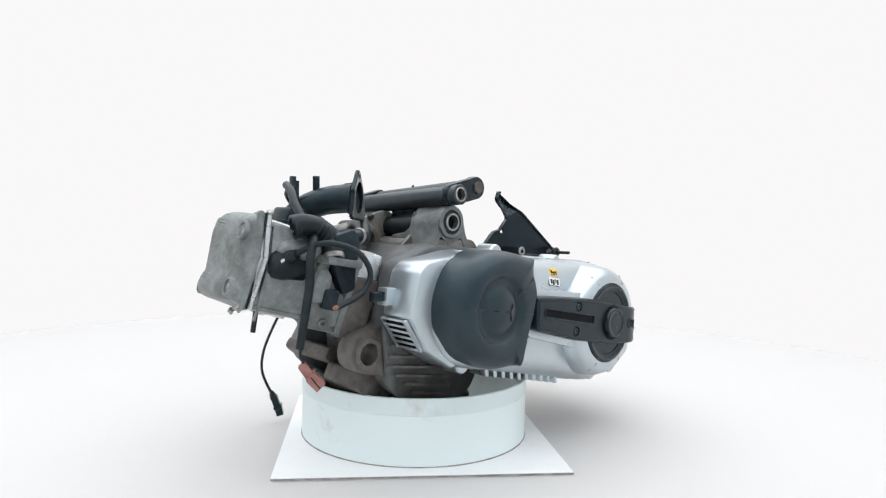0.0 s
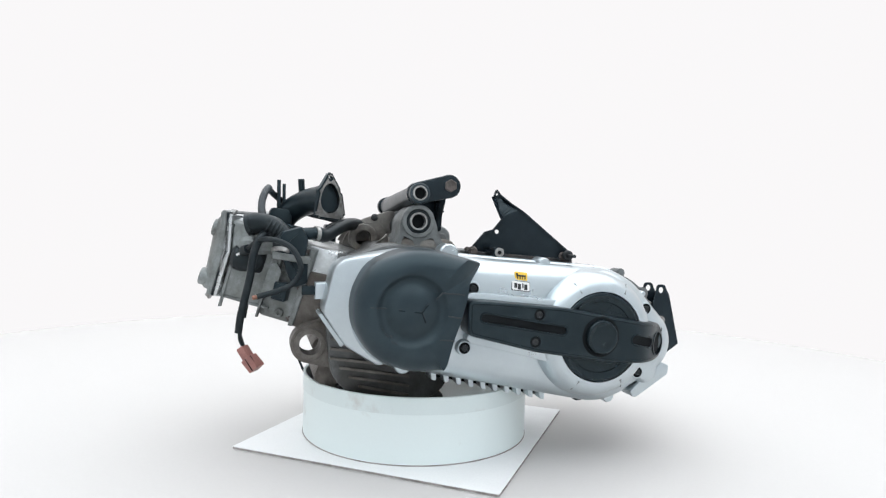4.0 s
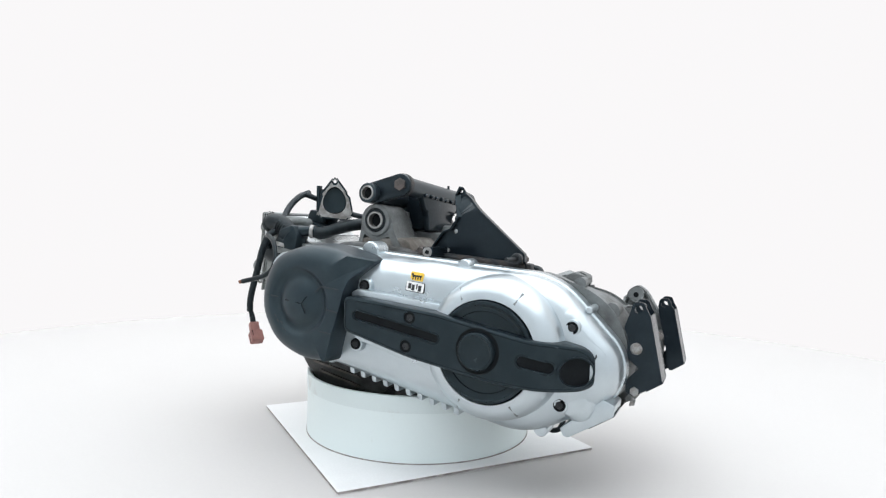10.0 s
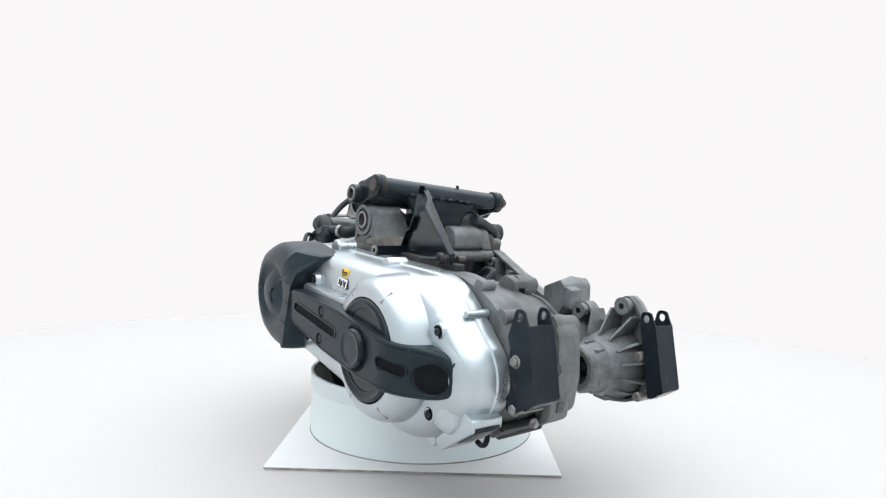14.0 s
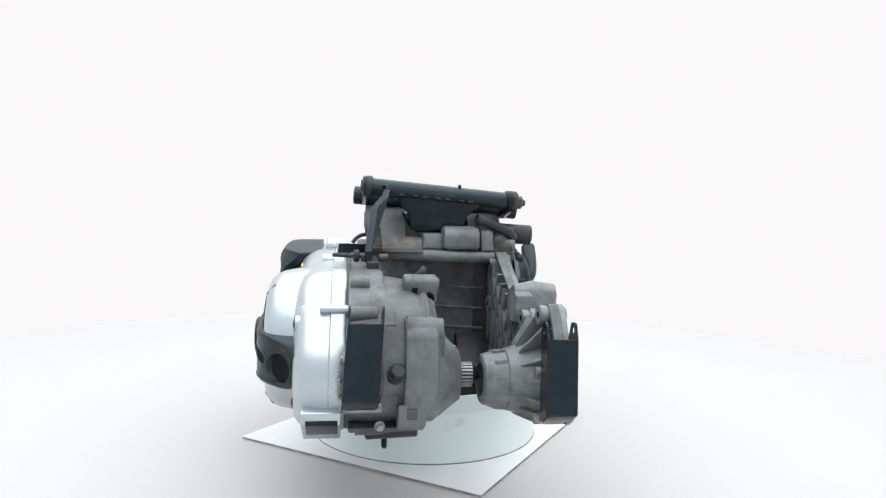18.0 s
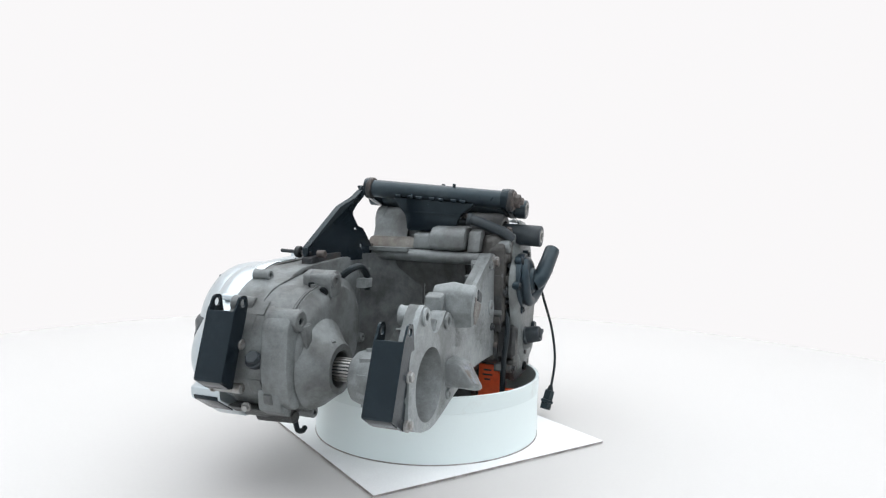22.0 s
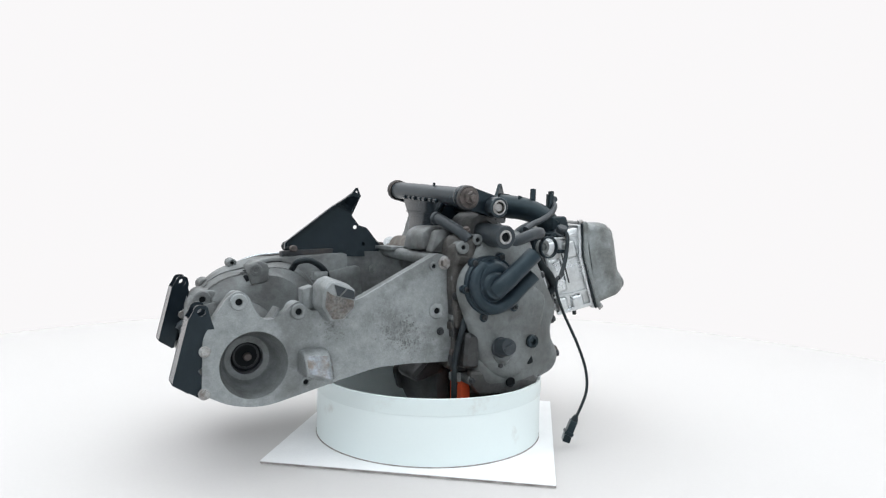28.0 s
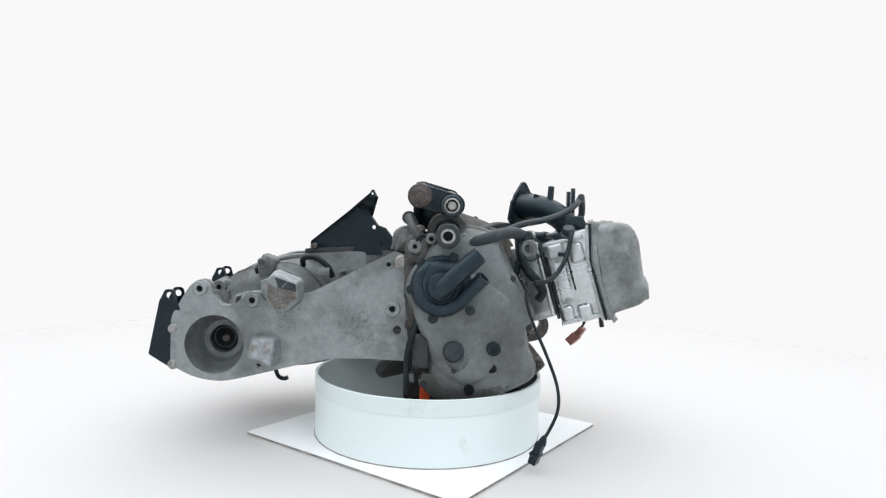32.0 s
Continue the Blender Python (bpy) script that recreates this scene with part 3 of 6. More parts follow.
def transmission_cover():
    def sec(depth, d):
        return depth, case_outline(d)
    cover = part("transmission_cover", loft([sec(-0.156, 0.0), sec(-0.158, -0.001), sec(-0.176, 0.0), sec(-0.178, 0.0025), sec(-0.196, 0.0035), sec(-0.208, 0.006), sec(-0.219, 0.012), sec(-0.2265, 0.021),
                                             sec(-0.2305, 0.032), sec(-0.232, 0.047)], warp=lean), SILVER, engine, "silver painted transmission cover")
    # duct towards the front with its grille
    duct = [(-0.223, 0.266), (-0.206, 0.338), (-0.19, 0.352), (-0.09, 0.369), (-0.07, 0.20), (-0.13, 0.174), (-0.186, 0.210)]
    d = part("front_duct", block(rounded(duct, 0.009), -0.216, -0.142, 0.007), SILVER, cover)
    g0, g1 = Vector((-0.2225, 0, 0.262)), Vector((-0.188, 0, 0.2125))
    run = (g1 - g0)
    out = Vector((run.z, 0, -run.x)).normalized()
    def slope(s, v, h):
        return g0 + run * s + Vector((0, v, 0)) + out * h
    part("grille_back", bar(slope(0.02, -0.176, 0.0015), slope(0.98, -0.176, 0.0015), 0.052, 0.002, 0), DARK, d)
    for v in (-0.1485, -0.2035):
        part("grille_frame", bar(slope(-0.03, v, 0.003), slope(1.03, v, 0.003), 0.005, 0.006, 0.001), SILVER, d)
    for i in range(6):
        s = i / 5
        part("grille_slat", bar(slope(s, -0.149, 0.003), slope(s, -0.203, 0.003), 0.0030, 0.006, 0.0008), SILVER, d)
    part("clip_seat", box(-0.231, -0.205, -0.165, -0.140, 0.281, 0.309, 0.003), SILVER, d)
    part("clip_peg", box(-0.252, -0.228, -0.160, -0.146, 0.288, 0.303, 0.002), PLASTIC_SHINY, d, "square black plastic peg")

    # rear lobe: a shallow drum round the clutch
    hub = (0.244, 0.226)
    part("rear_lobe", loft([(-0.205, circ(*hub, 0.1130, 80)), (-0.235, circ(*hub, 0.1105, 80)), (-0.252, circ(*hub, 0.1070, 80)), (-0.2625, circ(*hub, 0.1020, 80)), (-0.2695, circ(*hub, 0.0955, 80)), (-0.2735, circ(*hub, 0.0875, 80)), (-0.2748, circ(*hub, 0.0785, 80)), (-0.255, circ(*hub, 0.0780, 80))], caps=(True, False)), SILVER, cover)
    part("tail_panel", loft([(-0.205, hull([(0.345, 0.270, 0.03), (0.402, 0.225, 0.018), (0.372, 0.150, 0.026)])), (-0.218, hull([(0.343, 0.269, 0.027), (0.397, 0.224, 0.015), (0.370, 0.151, 0.023)])), (-0.225, hull([(0.342, 0.268, 0.020), (0.388, 0.222, 0.010), (0.366, 0.152, 0.016)])),
                             (-0.227, hull([(0.34, 0.266, 0.012), (0.378, 0.22, 0.006), (0.362, 0.156, 0.009)]))]), SILVER, cover)
    # Slits drawn as darker bars on the lobe; their shade is in the colour.
    for k in (60, 118, -62, -118):
        a = radians(k)
        d = Vector((math.cos(a), 0, math.sin(a)))
        hub = Vector((0.245, 0, 0.226))
        part("lobe_notch", bar(hub + d * 0.085 + Vector((0, -0.2738, 0)), hub + d * 0.1030 + Vector((0, -0.2604, 0)), 0.0030, 0.0040, 0.0008), ALU_ARM, cover)
    # shelf above and below the bar
    part("bar_shelf", block(rounded([(0.0, 0.297), (0.012, 0.303), (0.175, 0.288), (0.205, 0.30), (0.21, 0.27), (0.0, 0.29)], 0.004), -0.262, -0.236, 0.002), SILVER, cover)
    part("bar_shelf", block(rounded([(0.004, 0.226), (0.016, 0.218), (0.12, 0.192), (0.17, 0.178), (0.18, 0.20), (0.01, 0.236)], 0.004), -0.262, -0.236, 0.002), SILVER, cover)
    # pads on the rim
    for u, z, r in ((-0.008, 0.362, 0.017), (0.171, 0.345, 0.012), (-0.085, 0.171, 0.015), (0.309, 0.099, 0.0115)):
        part("rim_pad", lathe((u, -0.196, z), (0, 1, 0), [(0, r * 0.86), (0.003, r), (0.036, r)], 24), SILVER, cover)
    part("top_rib", rod((0.377, -0.192, 0.2905), (0.377, -0.152, 0.2905), 0.0052, 0.0060, n=18, bev=0.001), SILVER, cover)
    part("tail_flap", block(rounded([(0.344, 0.112), (0.349, 0.1010), (0.357, 0.0995), (0.4225, 0.1405), (0.4245, 0.1570), (0.406, 0.165)], 0.003), -0.213, -0.160, 0.002), SILVER, cover)
    # Black strip laid on the surface paints the shade of the gap.
    part("flap_slit", block(rounded([(0.386, 0.1155), (0.4230, 0.1395), (0.4250, 0.1460), (0.4220, 0.1460), (0.385, 0.1190)], 0.001), -0.207, -0.164, 0.001), STEEL, cover)
    # comb of cooling slots along the lower edge
    for i in range(10):
        u = -0.0345 + 0.0225 * i
        z = 0.1535 - 0.2106 * (u + 0.0345)
        part("comb_tooth", block(rounded([(u - 0.0054, z + 0.012), (u + 0.0054, z + 0.010), (u + 0.0068, z - 0.0085, 0.003), (u - 0.0022, z - 0.0068, 0.003)], 0.001, 4), -0.205, -0.164, 0.0015), SILVER, cover)
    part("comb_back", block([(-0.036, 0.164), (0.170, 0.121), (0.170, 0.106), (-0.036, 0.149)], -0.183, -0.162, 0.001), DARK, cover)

    # black cap over the variator
    cap_o = dense(rounded([(-0.181, 0.30, 0.05), (-0.155, 0.352, 0.05), (-0.09, 0.373, 0.05), (-0.045, 0.3705, 0.03), (0.0345, 0.3505, 0.003), (0.0335, 0.3445, 0.002), (0.0035, 0.318, 0.004), (-0.0095, 0.26), (-0.0200, 0.225), (-0.0300, 0.186), (-0.038, 0.176),
                           (-0.09, 0.174, 0.05), (-0.150, 0.198, 0.05), (-0.181, 0.25, 0.05)], 0.005), 0.006)
    eye = Vector((-0.0905, 0.2765))

    def rim(d):
        """The cap's outline drawn in by d, but hardly so along its straight edge and its ear."""
        out = []
        for a, b in zip(cap_o, inset(cap_o, d)):
            w = 1.0
            if d > 0 and a[0] > -0.05:
                w = 1.0 - 0.85 * min(1.0, max(0.0, 1.6 * (a[0] - b[0]) / d)) * min(1.0, max(0.0, (0.340 - a[1]) / 0.02))
                w *= 1.0 - 0.9 * min(1.0, max(0.0, (a[0] + 0.02) / 0.02))
            out.append((a[0] + (b[0] - a[0]) * w, a[1] + (b[1] - a[1]) * w))
        return out

    def ear(p):
        """The upper corner sweeps back to the cover as an ear."""
        k = min(1.0, max(0.0, (-0.205 - p.z) / 0.07)) * min(1.0, max(0.0, (p.y - 0.296) / 0.03))
        return Vector((p.x, p.y, p.z + k * 11.0 * max(0.0, p.x + 0.030) ** 2))

    def towards(r, s):
        """Between the drawn-in rim (s = 0) and a circle of radius r (s = 1)."""
        out = []
        for q in rim(0.026):
            v = Vector(q) - eye
            w = v.lerp(v.normalized() * r, s)
            out.append((eye.x + w.x, eye.y + w.y))
        return out
    skin = [(-0.205, rim(-0.001)), (-0.250, rim(0.0)), (-0.262, rim(0.0012)), (-0.2690, rim(0.0036)), (-0.2745, rim(0.0075)), (-0.2790, rim(0.0125)), (-0.2825, rim(0.0180)), (-0.2847, rim(0.0235)), (-0.2855, rim(0.026))]
    skin += [(-0.2862, towards(0.060, 0.5)), (-0.2864, towards(0.060, 1.0)), (-0.2858, towards(0.0575, 1.0)), (-0.2838, towards(0.055, 1.0)), (-0.2808, towards(0.052, 1.0)), (-0.2792, towards(0.0490, 1.0)), (-0.2788, towards(0.0455, 1.0)), (-0.2800, towards(0.0420, 1.0)),
             (-0.2832, towards(0.037, 1.0)), (-0.2872, towards(0.030, 1.0)), (-0.2898, towards(0.023, 1.0)), (-0.2918, towards(0.014, 1.0)), (-0.2926, towards(0.005, 1.0)), (-0.2927, towards(0.0004, 1.0))]
    cap = part("variator_cap", loft(skin, warp=ear), CAP, cover, "domed black plastic cap", angle=50)
    s = Vector((-0.0785, -0.2925, 0.2745))
    for du, dz, drop in ((-0.036, 0.004, 0.0025), (0.010, 0.0125, 0.0012), (0.007, -0.016, 0.0016)):
        part("star_groove", bar(s, s + Vector((du, drop, dz)), 0.0020, 0.0016, 0.0005), PLASTIC_SHINY, cap)
        part("star_edge", bar(s + Vector((0.001, 0.0002, 0.0016)), s + Vector((du, drop + 0.0002, dz + 0.0016)), 0.0007, 0.0012, 0.0002), HOSE, cap)
    part("cap_groove", bar((-0.157, -0.2853, 0.2830), (-0.133, -0.2858, 0.2815), 0.0013, 0.0022, 0.0004), HOSE, cap)
    rng = random.Random(3)
    for i in range(9):
        u, z = -0.142 + 0.010 * rng.random() + 0.0022 * i, 0.247 - 0.0035 * i + 0.008 * rng.random()
        part("scratch", bar((u, -0.2858, z), (u + rng.uniform(0.002, 0.006), -0.2858, z - rng.uniform(0.002, 0.007)), 0.0007, 0.0012, 0.0002), HOSE, cap)
    for u0, z0, u1, z1 in ((-0.0544, 0.2947, -0.0443, 0.3047), (-0.0443, 0.3047, -0.008, 0.3015), (-0.0331, 0.2676, -0.011, 0.2640), (-0.0460, 0.2304, -0.022, 0.2280)):
        part("cap_groove", bar((u0, -0.2868, z0), (u1, -0.2868, z1), 0.0013, 0.0022, 0.0004), HOSE, cap)

    part("clutch_ring", lathe((0.243, -0.2535, 0.226), (0, -1, 0), [(0, 0.0775), (0.0200, 0.0775), (0.0235, 0.0755), (0.0245, 0.0715), (0.0215, 0.066), (0.0215, 0.0615), (0.0200, 0.0605), (0.0200, 0.040), (0.0225, 0.036), (0.0225, 0.002)], 72), PLASTIC_SHINY, cover, "glossy black ring plate")
    bar_o = dense(rounded([(0.0, 0.293), (0.05, 0.290), (0.17, 0.279), (0.257, 0.263), (0.32, 0.252), (0.355, 0.2485, 0.02), (0.388, 0.240, 0.02), (0.4035, 0.216, 0.02), (0.400, 0.188, 0.018), (0.380, 0.177, 0.015), (0.33, 0.179), (0.26, 0.183), (0.17, 0.197), (0.12, 0.205), (0.0, 0.236)], 0.012))

    def droop(bm):
        for q in bm.verts:
            s = min(q.co.x, 0.372) - 0.30
            q.co.y += 7.5 * max(0.0, s) ** 2 + 0.80 * max(0.0, q.co.x - 0.372)
        return bm
    slots = [hull([(0.028, 0.264, 0.0064), (0.166, 0.2405, 0.0064)], 40), hull([(0.306, 0.2215, 0.0078), (0.340, 0.2140, 0.0078)], 40)]
    wells = [(0.123, 0.268, 0.0098), (0.117, 0.223, 0.0098), (0.3745, 0.2065, 0.0205)]
    bar_p = part("cover_bar", droop(loft([(-0.236, bar_o), (-0.272, bar_o), (-0.281, bar_o), (-0.2842, inset(bar_o, 0.0012)), (-0.2858, inset(bar_o, 0.0035)), (-0.2860, inset(bar_o, 0.005))], caps=(True, False))), PLASTIC, cover, "matt black plastic bar across the cover")
    part("bar_face", droop(plate(inset(bar_o, 0.0049), [dense(s, 0.01) for s in slots] + [circ(u, z, r, 32) for u, z, r in wells], -0.2860, -0.2740)), PLASTIC, bar_p, angle=20)
    part("bar_floor", droop(block(inset(bar_o, 0.006), -0.2775, -0.270, 0)), PLASTIC_SHINY, bar_p)
    for o in slots:
        part("slot_rim", droop(band(inset(o, -0.0030), 0.0022, -0.2872, -0.2852)), PLASTIC_SHINY, bar_p)
    for o in slots + [circ(u, z, r, 32) for u, z, r in wells[:2]]:
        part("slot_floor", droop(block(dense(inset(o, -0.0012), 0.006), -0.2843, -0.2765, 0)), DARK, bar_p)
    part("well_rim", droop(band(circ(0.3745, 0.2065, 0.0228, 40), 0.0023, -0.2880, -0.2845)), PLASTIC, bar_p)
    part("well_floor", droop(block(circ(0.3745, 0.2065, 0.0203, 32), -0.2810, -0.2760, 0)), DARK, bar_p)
    part("scuff", droop(block(rounded([(0.3975, 0.232), (0.4005, 0.226), (0.3985, 0.220), (0.3955, 0.227)], 0.001), -0.2848, -0.2832, 0)), HOSE, bar_p)
    part("edge_lip", droop(band(inset(bar_o, 0.0046), 0.0016, -0.2868, -0.2855)), PLASTIC_SHINY, bar_p)
    # Dark ring paints the shadow gap round the hub cap.
    part("hub_groove", lathe((0.237, -0.2855, 0.229), (0, -1, 0), [(0, 0.0345), (0.0008, 0.0345), (0.0014, 0.0335), (0.0014, 0.0325), (0.0008, 0.0318), (0.0008, 0.001)], 56), DARK, bar_p)
    part("hub_cap", lathe((0.237, -0.284, 0.229), (0, -1, 0), [(0, 0.0295), (0.0085, 0.0290), (0.0105, 0.0278), (0.0114, 0.0258), (0.0112, 0.0245), (0.0104, 0.0232), (0.0104, 0.018), (0.0110, 0.001)], 56), PLASTIC_SHINY, bar_p)
    for u, z, r in wells[:2]:
        part("cover_screw", socket((u, -0.2838, z), LEFT, 0.0058, 0.0018), BOLT_DARK, bar_p)
    for u, z, v in ((0.018, 0.308, -0.2525), (0.005, 0.210, -0.2555), (0.361, 0.267, -0.2285), (0.347, 0.151, -0.2305)):
        part("screw_pad", lathe((u, v + 0.022, z), LEFT, [(0, 0.0150), (0.018, 0.0125), (0.0195, 0.0118), (0.020, 0.0108)], 28), SILVER, cover)
        part("screw_well", lathe((u, v + 0.004, z), LEFT, [(0, 0.0095), (0.0030, 0.0095), (0.0032, 0.0085), (0.0026, 0.0078), (0.0026, 0.001)], 24), DARK, cover)
        part("cover_screw", socket((u, v + 0.0012, z), LEFT, 0.0056, 0.0018), BOLT_DARK, cover)
    # oil maker's sticker: yellow patch with a dark animal-like squiggle over a white tag
    sm = Matrix.Translation((0.108, -0.2372, 0.3195)) @ pose(0, 0, 0, -12, 3, 0) @ UZ
    tag = part("sticker", block(rounded([(-0.0175, -0.0165), (0.0165, -0.0185), (0.0165, -0.0015), (-0.0175, 0.0005)], 0.003), -0.0012, 0.0012, 0.0002, sm), BLACK, cover, "small yellow and white oil sticker")
    part("tag_face", block(rounded([(-0.0165, -0.0157), (0.0155, -0.0175), (0.0155, -0.0025), (-0.0165, -0.0005)], 0.0025), -0.0016, -0.0010, 0, sm), WHITE, tag)
    part("yellow_patch", block(rounded([(-0.0115, 0.0015), (0.0115, 0.0002), (0.0115, 0.0145), (-0.0115, 0.0158)], 0.002), -0.0013, 0.0010, 0.0002, sm), YELLOW, tag)
    for x, y, w, h in ((-0.010, -0.0085, 0.0052, 0.0085), (-0.0035, -0.0105, 0.0052, 0.0095), (0.003, -0.0085, 0.002, 0.0085), (0.0085, -0.011, 0.0055, 0.0095)):
        part("print_bar", block([(x - w / 2, y - h / 2), (x + w / 2, y - h / 2), (x + w / 2, y + h / 2), (x - w / 2, y + h / 2)], -0.0021, -0.0014, 0, sm), BLACK, tag)
    for x, y, w, h in ((0.0, 0.0085, 0.017, 0.0028), (-0.0065, 0.0055, 0.0018, 0.006), (-0.002, 0.0055, 0.0018, 0.006), (0.0025, 0.0055, 0.0018, 0.006), (0.007, 0.0055, 0.0018, 0.006), (-0.008, 0.011, 0.004, 0.003)):
        part("print_bar", block([(x - w / 2, y - h / 2), (x + w / 2, y - h / 2), (x + w / 2, y + h / 2), (x - w / 2, y + h / 2)], -0.0019, -0.0012, 0, sm), BLACK, tag)
    return cover


cover = transmission_cover()


def right_arm():
    o = rounded([(0.395, 0.305, 0.012), (0.379, 0.296, 0.008), (0.372, 0.277, 0.01), (0.359, 0.259, 0.012), (0.343, 0.257, 0.012), (0.3235, 0.268), (0.313, 0.280, 0.006), (0.302, 0.285, 0.008), (0.290, 0.277, 0.006), (0.281, 0.268), (0.262, 0.270), (0.200, 0.284), (0.052, 0.362), (0.026, 0.352),
                 (0.018, 0.30), (0.022, 0.166), (0.107, 0.169), (0.166, 0.167), (0.232, 0.1517), (0.306, 0.1324, 0.03), (0.357, 0.1204, 0.04), (0.408, 0.1290, 0.03), (0.446, 0.150), (0.4455, 0.235), (0.432, 0.260), (0.412, 0.293, 0.014)], 0.01)
    arm = part("right_arm", plate(o, [circ(0.369, 0.188, 0.0525, 64)], 0.145, 0.153), ALU_ARM, engine, "weathered grey cast rear wheel arm")
    part("rim_wall", band(o, 0.005, 0.131, 0.146), ALU_SHADED, arm)
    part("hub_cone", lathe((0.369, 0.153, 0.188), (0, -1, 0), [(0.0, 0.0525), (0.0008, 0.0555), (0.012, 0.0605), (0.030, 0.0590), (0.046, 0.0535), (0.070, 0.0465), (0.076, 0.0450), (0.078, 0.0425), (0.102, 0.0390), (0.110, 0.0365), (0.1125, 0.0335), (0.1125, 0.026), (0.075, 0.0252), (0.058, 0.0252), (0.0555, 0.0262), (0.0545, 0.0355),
                                                               (0.0525, 0.0375), (0.047, 0.0405), (0.0015, 0.0518), (0.0, 0.0525)], 64, (False, False)), ALU_SHADED, arm)
    for k in range(10):
        a = 2 * math.pi * (k + 0.3) / 10
        d = Vector((math.cos(a), 0, math.sin(a)))
        o = Vector((0.369, 0, 0.188))
        part("collar_lug", bar(o + d * 0.0400 + Vector((0, 0.076, 0)), o + d * 0.0385 + Vector((0, 0.057, 0)), 0.010, 0.006, 0.0015), ALU_SHADED, arm)
    part("hub_bearing", lathe((0.369, 0.088, 0.190), (0, -1, 0), [(0, 0.0252), (0.003, 0.0252), (0.004, 0.020), (0.012, 0.019), (0.012, 0.001)], 40), DARK, arm, "dark bearing bore")
    part("bearing_ring", sleeve((0.369, 0.089, 0.190), (0.369, 0.082, 0.190), 0.0215, 0.0180), BOLT_DARK, arm)
    part("bearing_seal", sleeve((0.369, 0.083, 0.190), (0.369, 0.080, 0.190), 0.0125, 0.0108), BUSH, arm)
    part("shaft_tip", lathe((0.369, 0.078, 0.190), (0, -1, 0), [(0, 0.018), (0.010, 0.018), (0.011, 0.010), (0.022, 0.009), (0.024, 0.007), (0.024, 0.001)], 28), BOLT_DARK, arm)
    part("shaft_end", rod((0.367, 0.078, 0.1895), (0.367, 0.094, 0.1885), 0.0068, bev=0.0015), BOLT_RUST, arm)
    # lattice of ribs inside the arm
    n = Vector((0.369, 0.188))
    for k in range(14):
        a = 2 * math.pi * (k + 0.4) / 14
        d = Vector((math.cos(a), math.sin(a)))
        far = 0.094 if math.cos(a) < 0.55 else 0.074
        if math.sin(a) < -0.5:
            far = 0.064
        p0, p1 = n + d * 0.048, n + d * far
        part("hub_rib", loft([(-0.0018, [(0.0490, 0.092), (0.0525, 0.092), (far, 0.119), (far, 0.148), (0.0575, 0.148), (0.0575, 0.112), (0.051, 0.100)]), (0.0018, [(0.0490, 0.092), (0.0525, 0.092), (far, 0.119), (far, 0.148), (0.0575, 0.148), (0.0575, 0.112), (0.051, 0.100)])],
                             Matrix(((d.x, 0, -d.y, n.x), (0, 1, 0, 0), (d.y, 0, d.x, n.y), (0, 0, 0, 1)))), ALU_SHADED, arm)
    for i in range(7):
        u = 0.045 + 0.034 * i
        top = 0.352 - 0.47 * max(0, u - 0.055)
        top = min(top, 0.345)
        for s in (1, -1):
            z0, z1 = 0.168, max(0.24, top - 0.01)
            half = (z1 - z0) / 2
            cu = u
            p0 = Vector((cu - s * half * 0.55, 0.1345, z0))
            p1 = Vector((cu + s * half * 0.55, 0.1345, z1))
            if min(p0.x, p1.x) > 0.024 and max(p0.x, p1.x) < 0.285:
                lim = 0.357 - 0.49 * max(0.0, p1.x - 0.052)
                if p1.z > lim:
                    p1 = p0 + (p1 - p0) * ((lim - p0.z) / (p1.z - p0.z))
                part("lattice_rib", bar(p0, p1, 0.026, 0.0035, 0.0008), ALU_SHADED, arm)
    for v in (0.04, 0.075, 0.11, 0.16, 0.205, 0.25):
        lim = 0.352 - 0.49 * max(0.0, v - 0.052)
        part("lattice_rib", box(v - 0.0017, v + 0.0017, 0.121, 0.147, 0.167, lim, 0.0006), ALU_SHADED, arm)
    # bosses with bolts
    for u, z, r, h, v1 in ((0.3945, 0.287, 0.0130, 0.0055, 0.1575), (0.3022, 0.2685, 0.0125, 0.0055, 0.1575), (0.062, 0.338, 0.0085, 0.004, 0.1565), (0.054, 0.259, 0.0145, 0.0055, 0.1565), (0.2885, 0.155, 0.0085, 0.0042, 0.1565)):
        boss((u, 0.118, z), (u, v1, z), r, h, ALU_ARM, arm)
        part("bore", rod((u, 0.1515, z), (u, 0.1537, z), h * 0.97, n=18), DARK, arm)
        part("bore", rod((u, 0.1174, z), (u, 0.1190, z), h * 0.9, n=18), DARK, arm)
    part("arm_bolt", bolt((0.040, 0.1535, 0.344), RIGHT, 0.017, 0.010), BOLT, arm)
    part("arm_bolt", bolt((0.045, 0.1535, 0.222), RIGHT, 0.010, 0.006), BOLT_DARK, arm)
    # buffer seat and lower foot
    def slant(p):
        """The seat's outer face stands out a little further towards its top."""
        k = min(1.0, max(0.0, (p.z - 0.150) / 0.034))
        return Vector((p.x, p.y, p.z + k * (0.08 * (p.x - 0.245) + 0.09 * (p.y - 0.285) - 0.004)))
    seat = rounded([(0.271, 0.307), (0.2725, 0.278), (0.256, 0.2535), (0.237, 0.2535), (0.2165, 0.273), (0.217, 0.304), (0.259, 0.320)], 0.005)
    part("buffer_seat", loft([(0.117, inset(seat, 0.002)), (0.148, inset(seat, -0.005)), (0.158, inset(seat, -0.003)), (0.184, seat), (0.187, inset(seat, 0.003))], warp=slant), ALU_ARM, arm)
    # Hollow drawn as a raised dark sheet, its shade put into the colour.
    part("seat_recess", loft([(d, rounded([(0.2550, 0.3135), (0.2200, 0.3020), (0.2190, 0.2885), (0.2490, 0.2955)], 0.002)) for d in (0.184, 0.1884)], warp=slant), HOSE, arm)
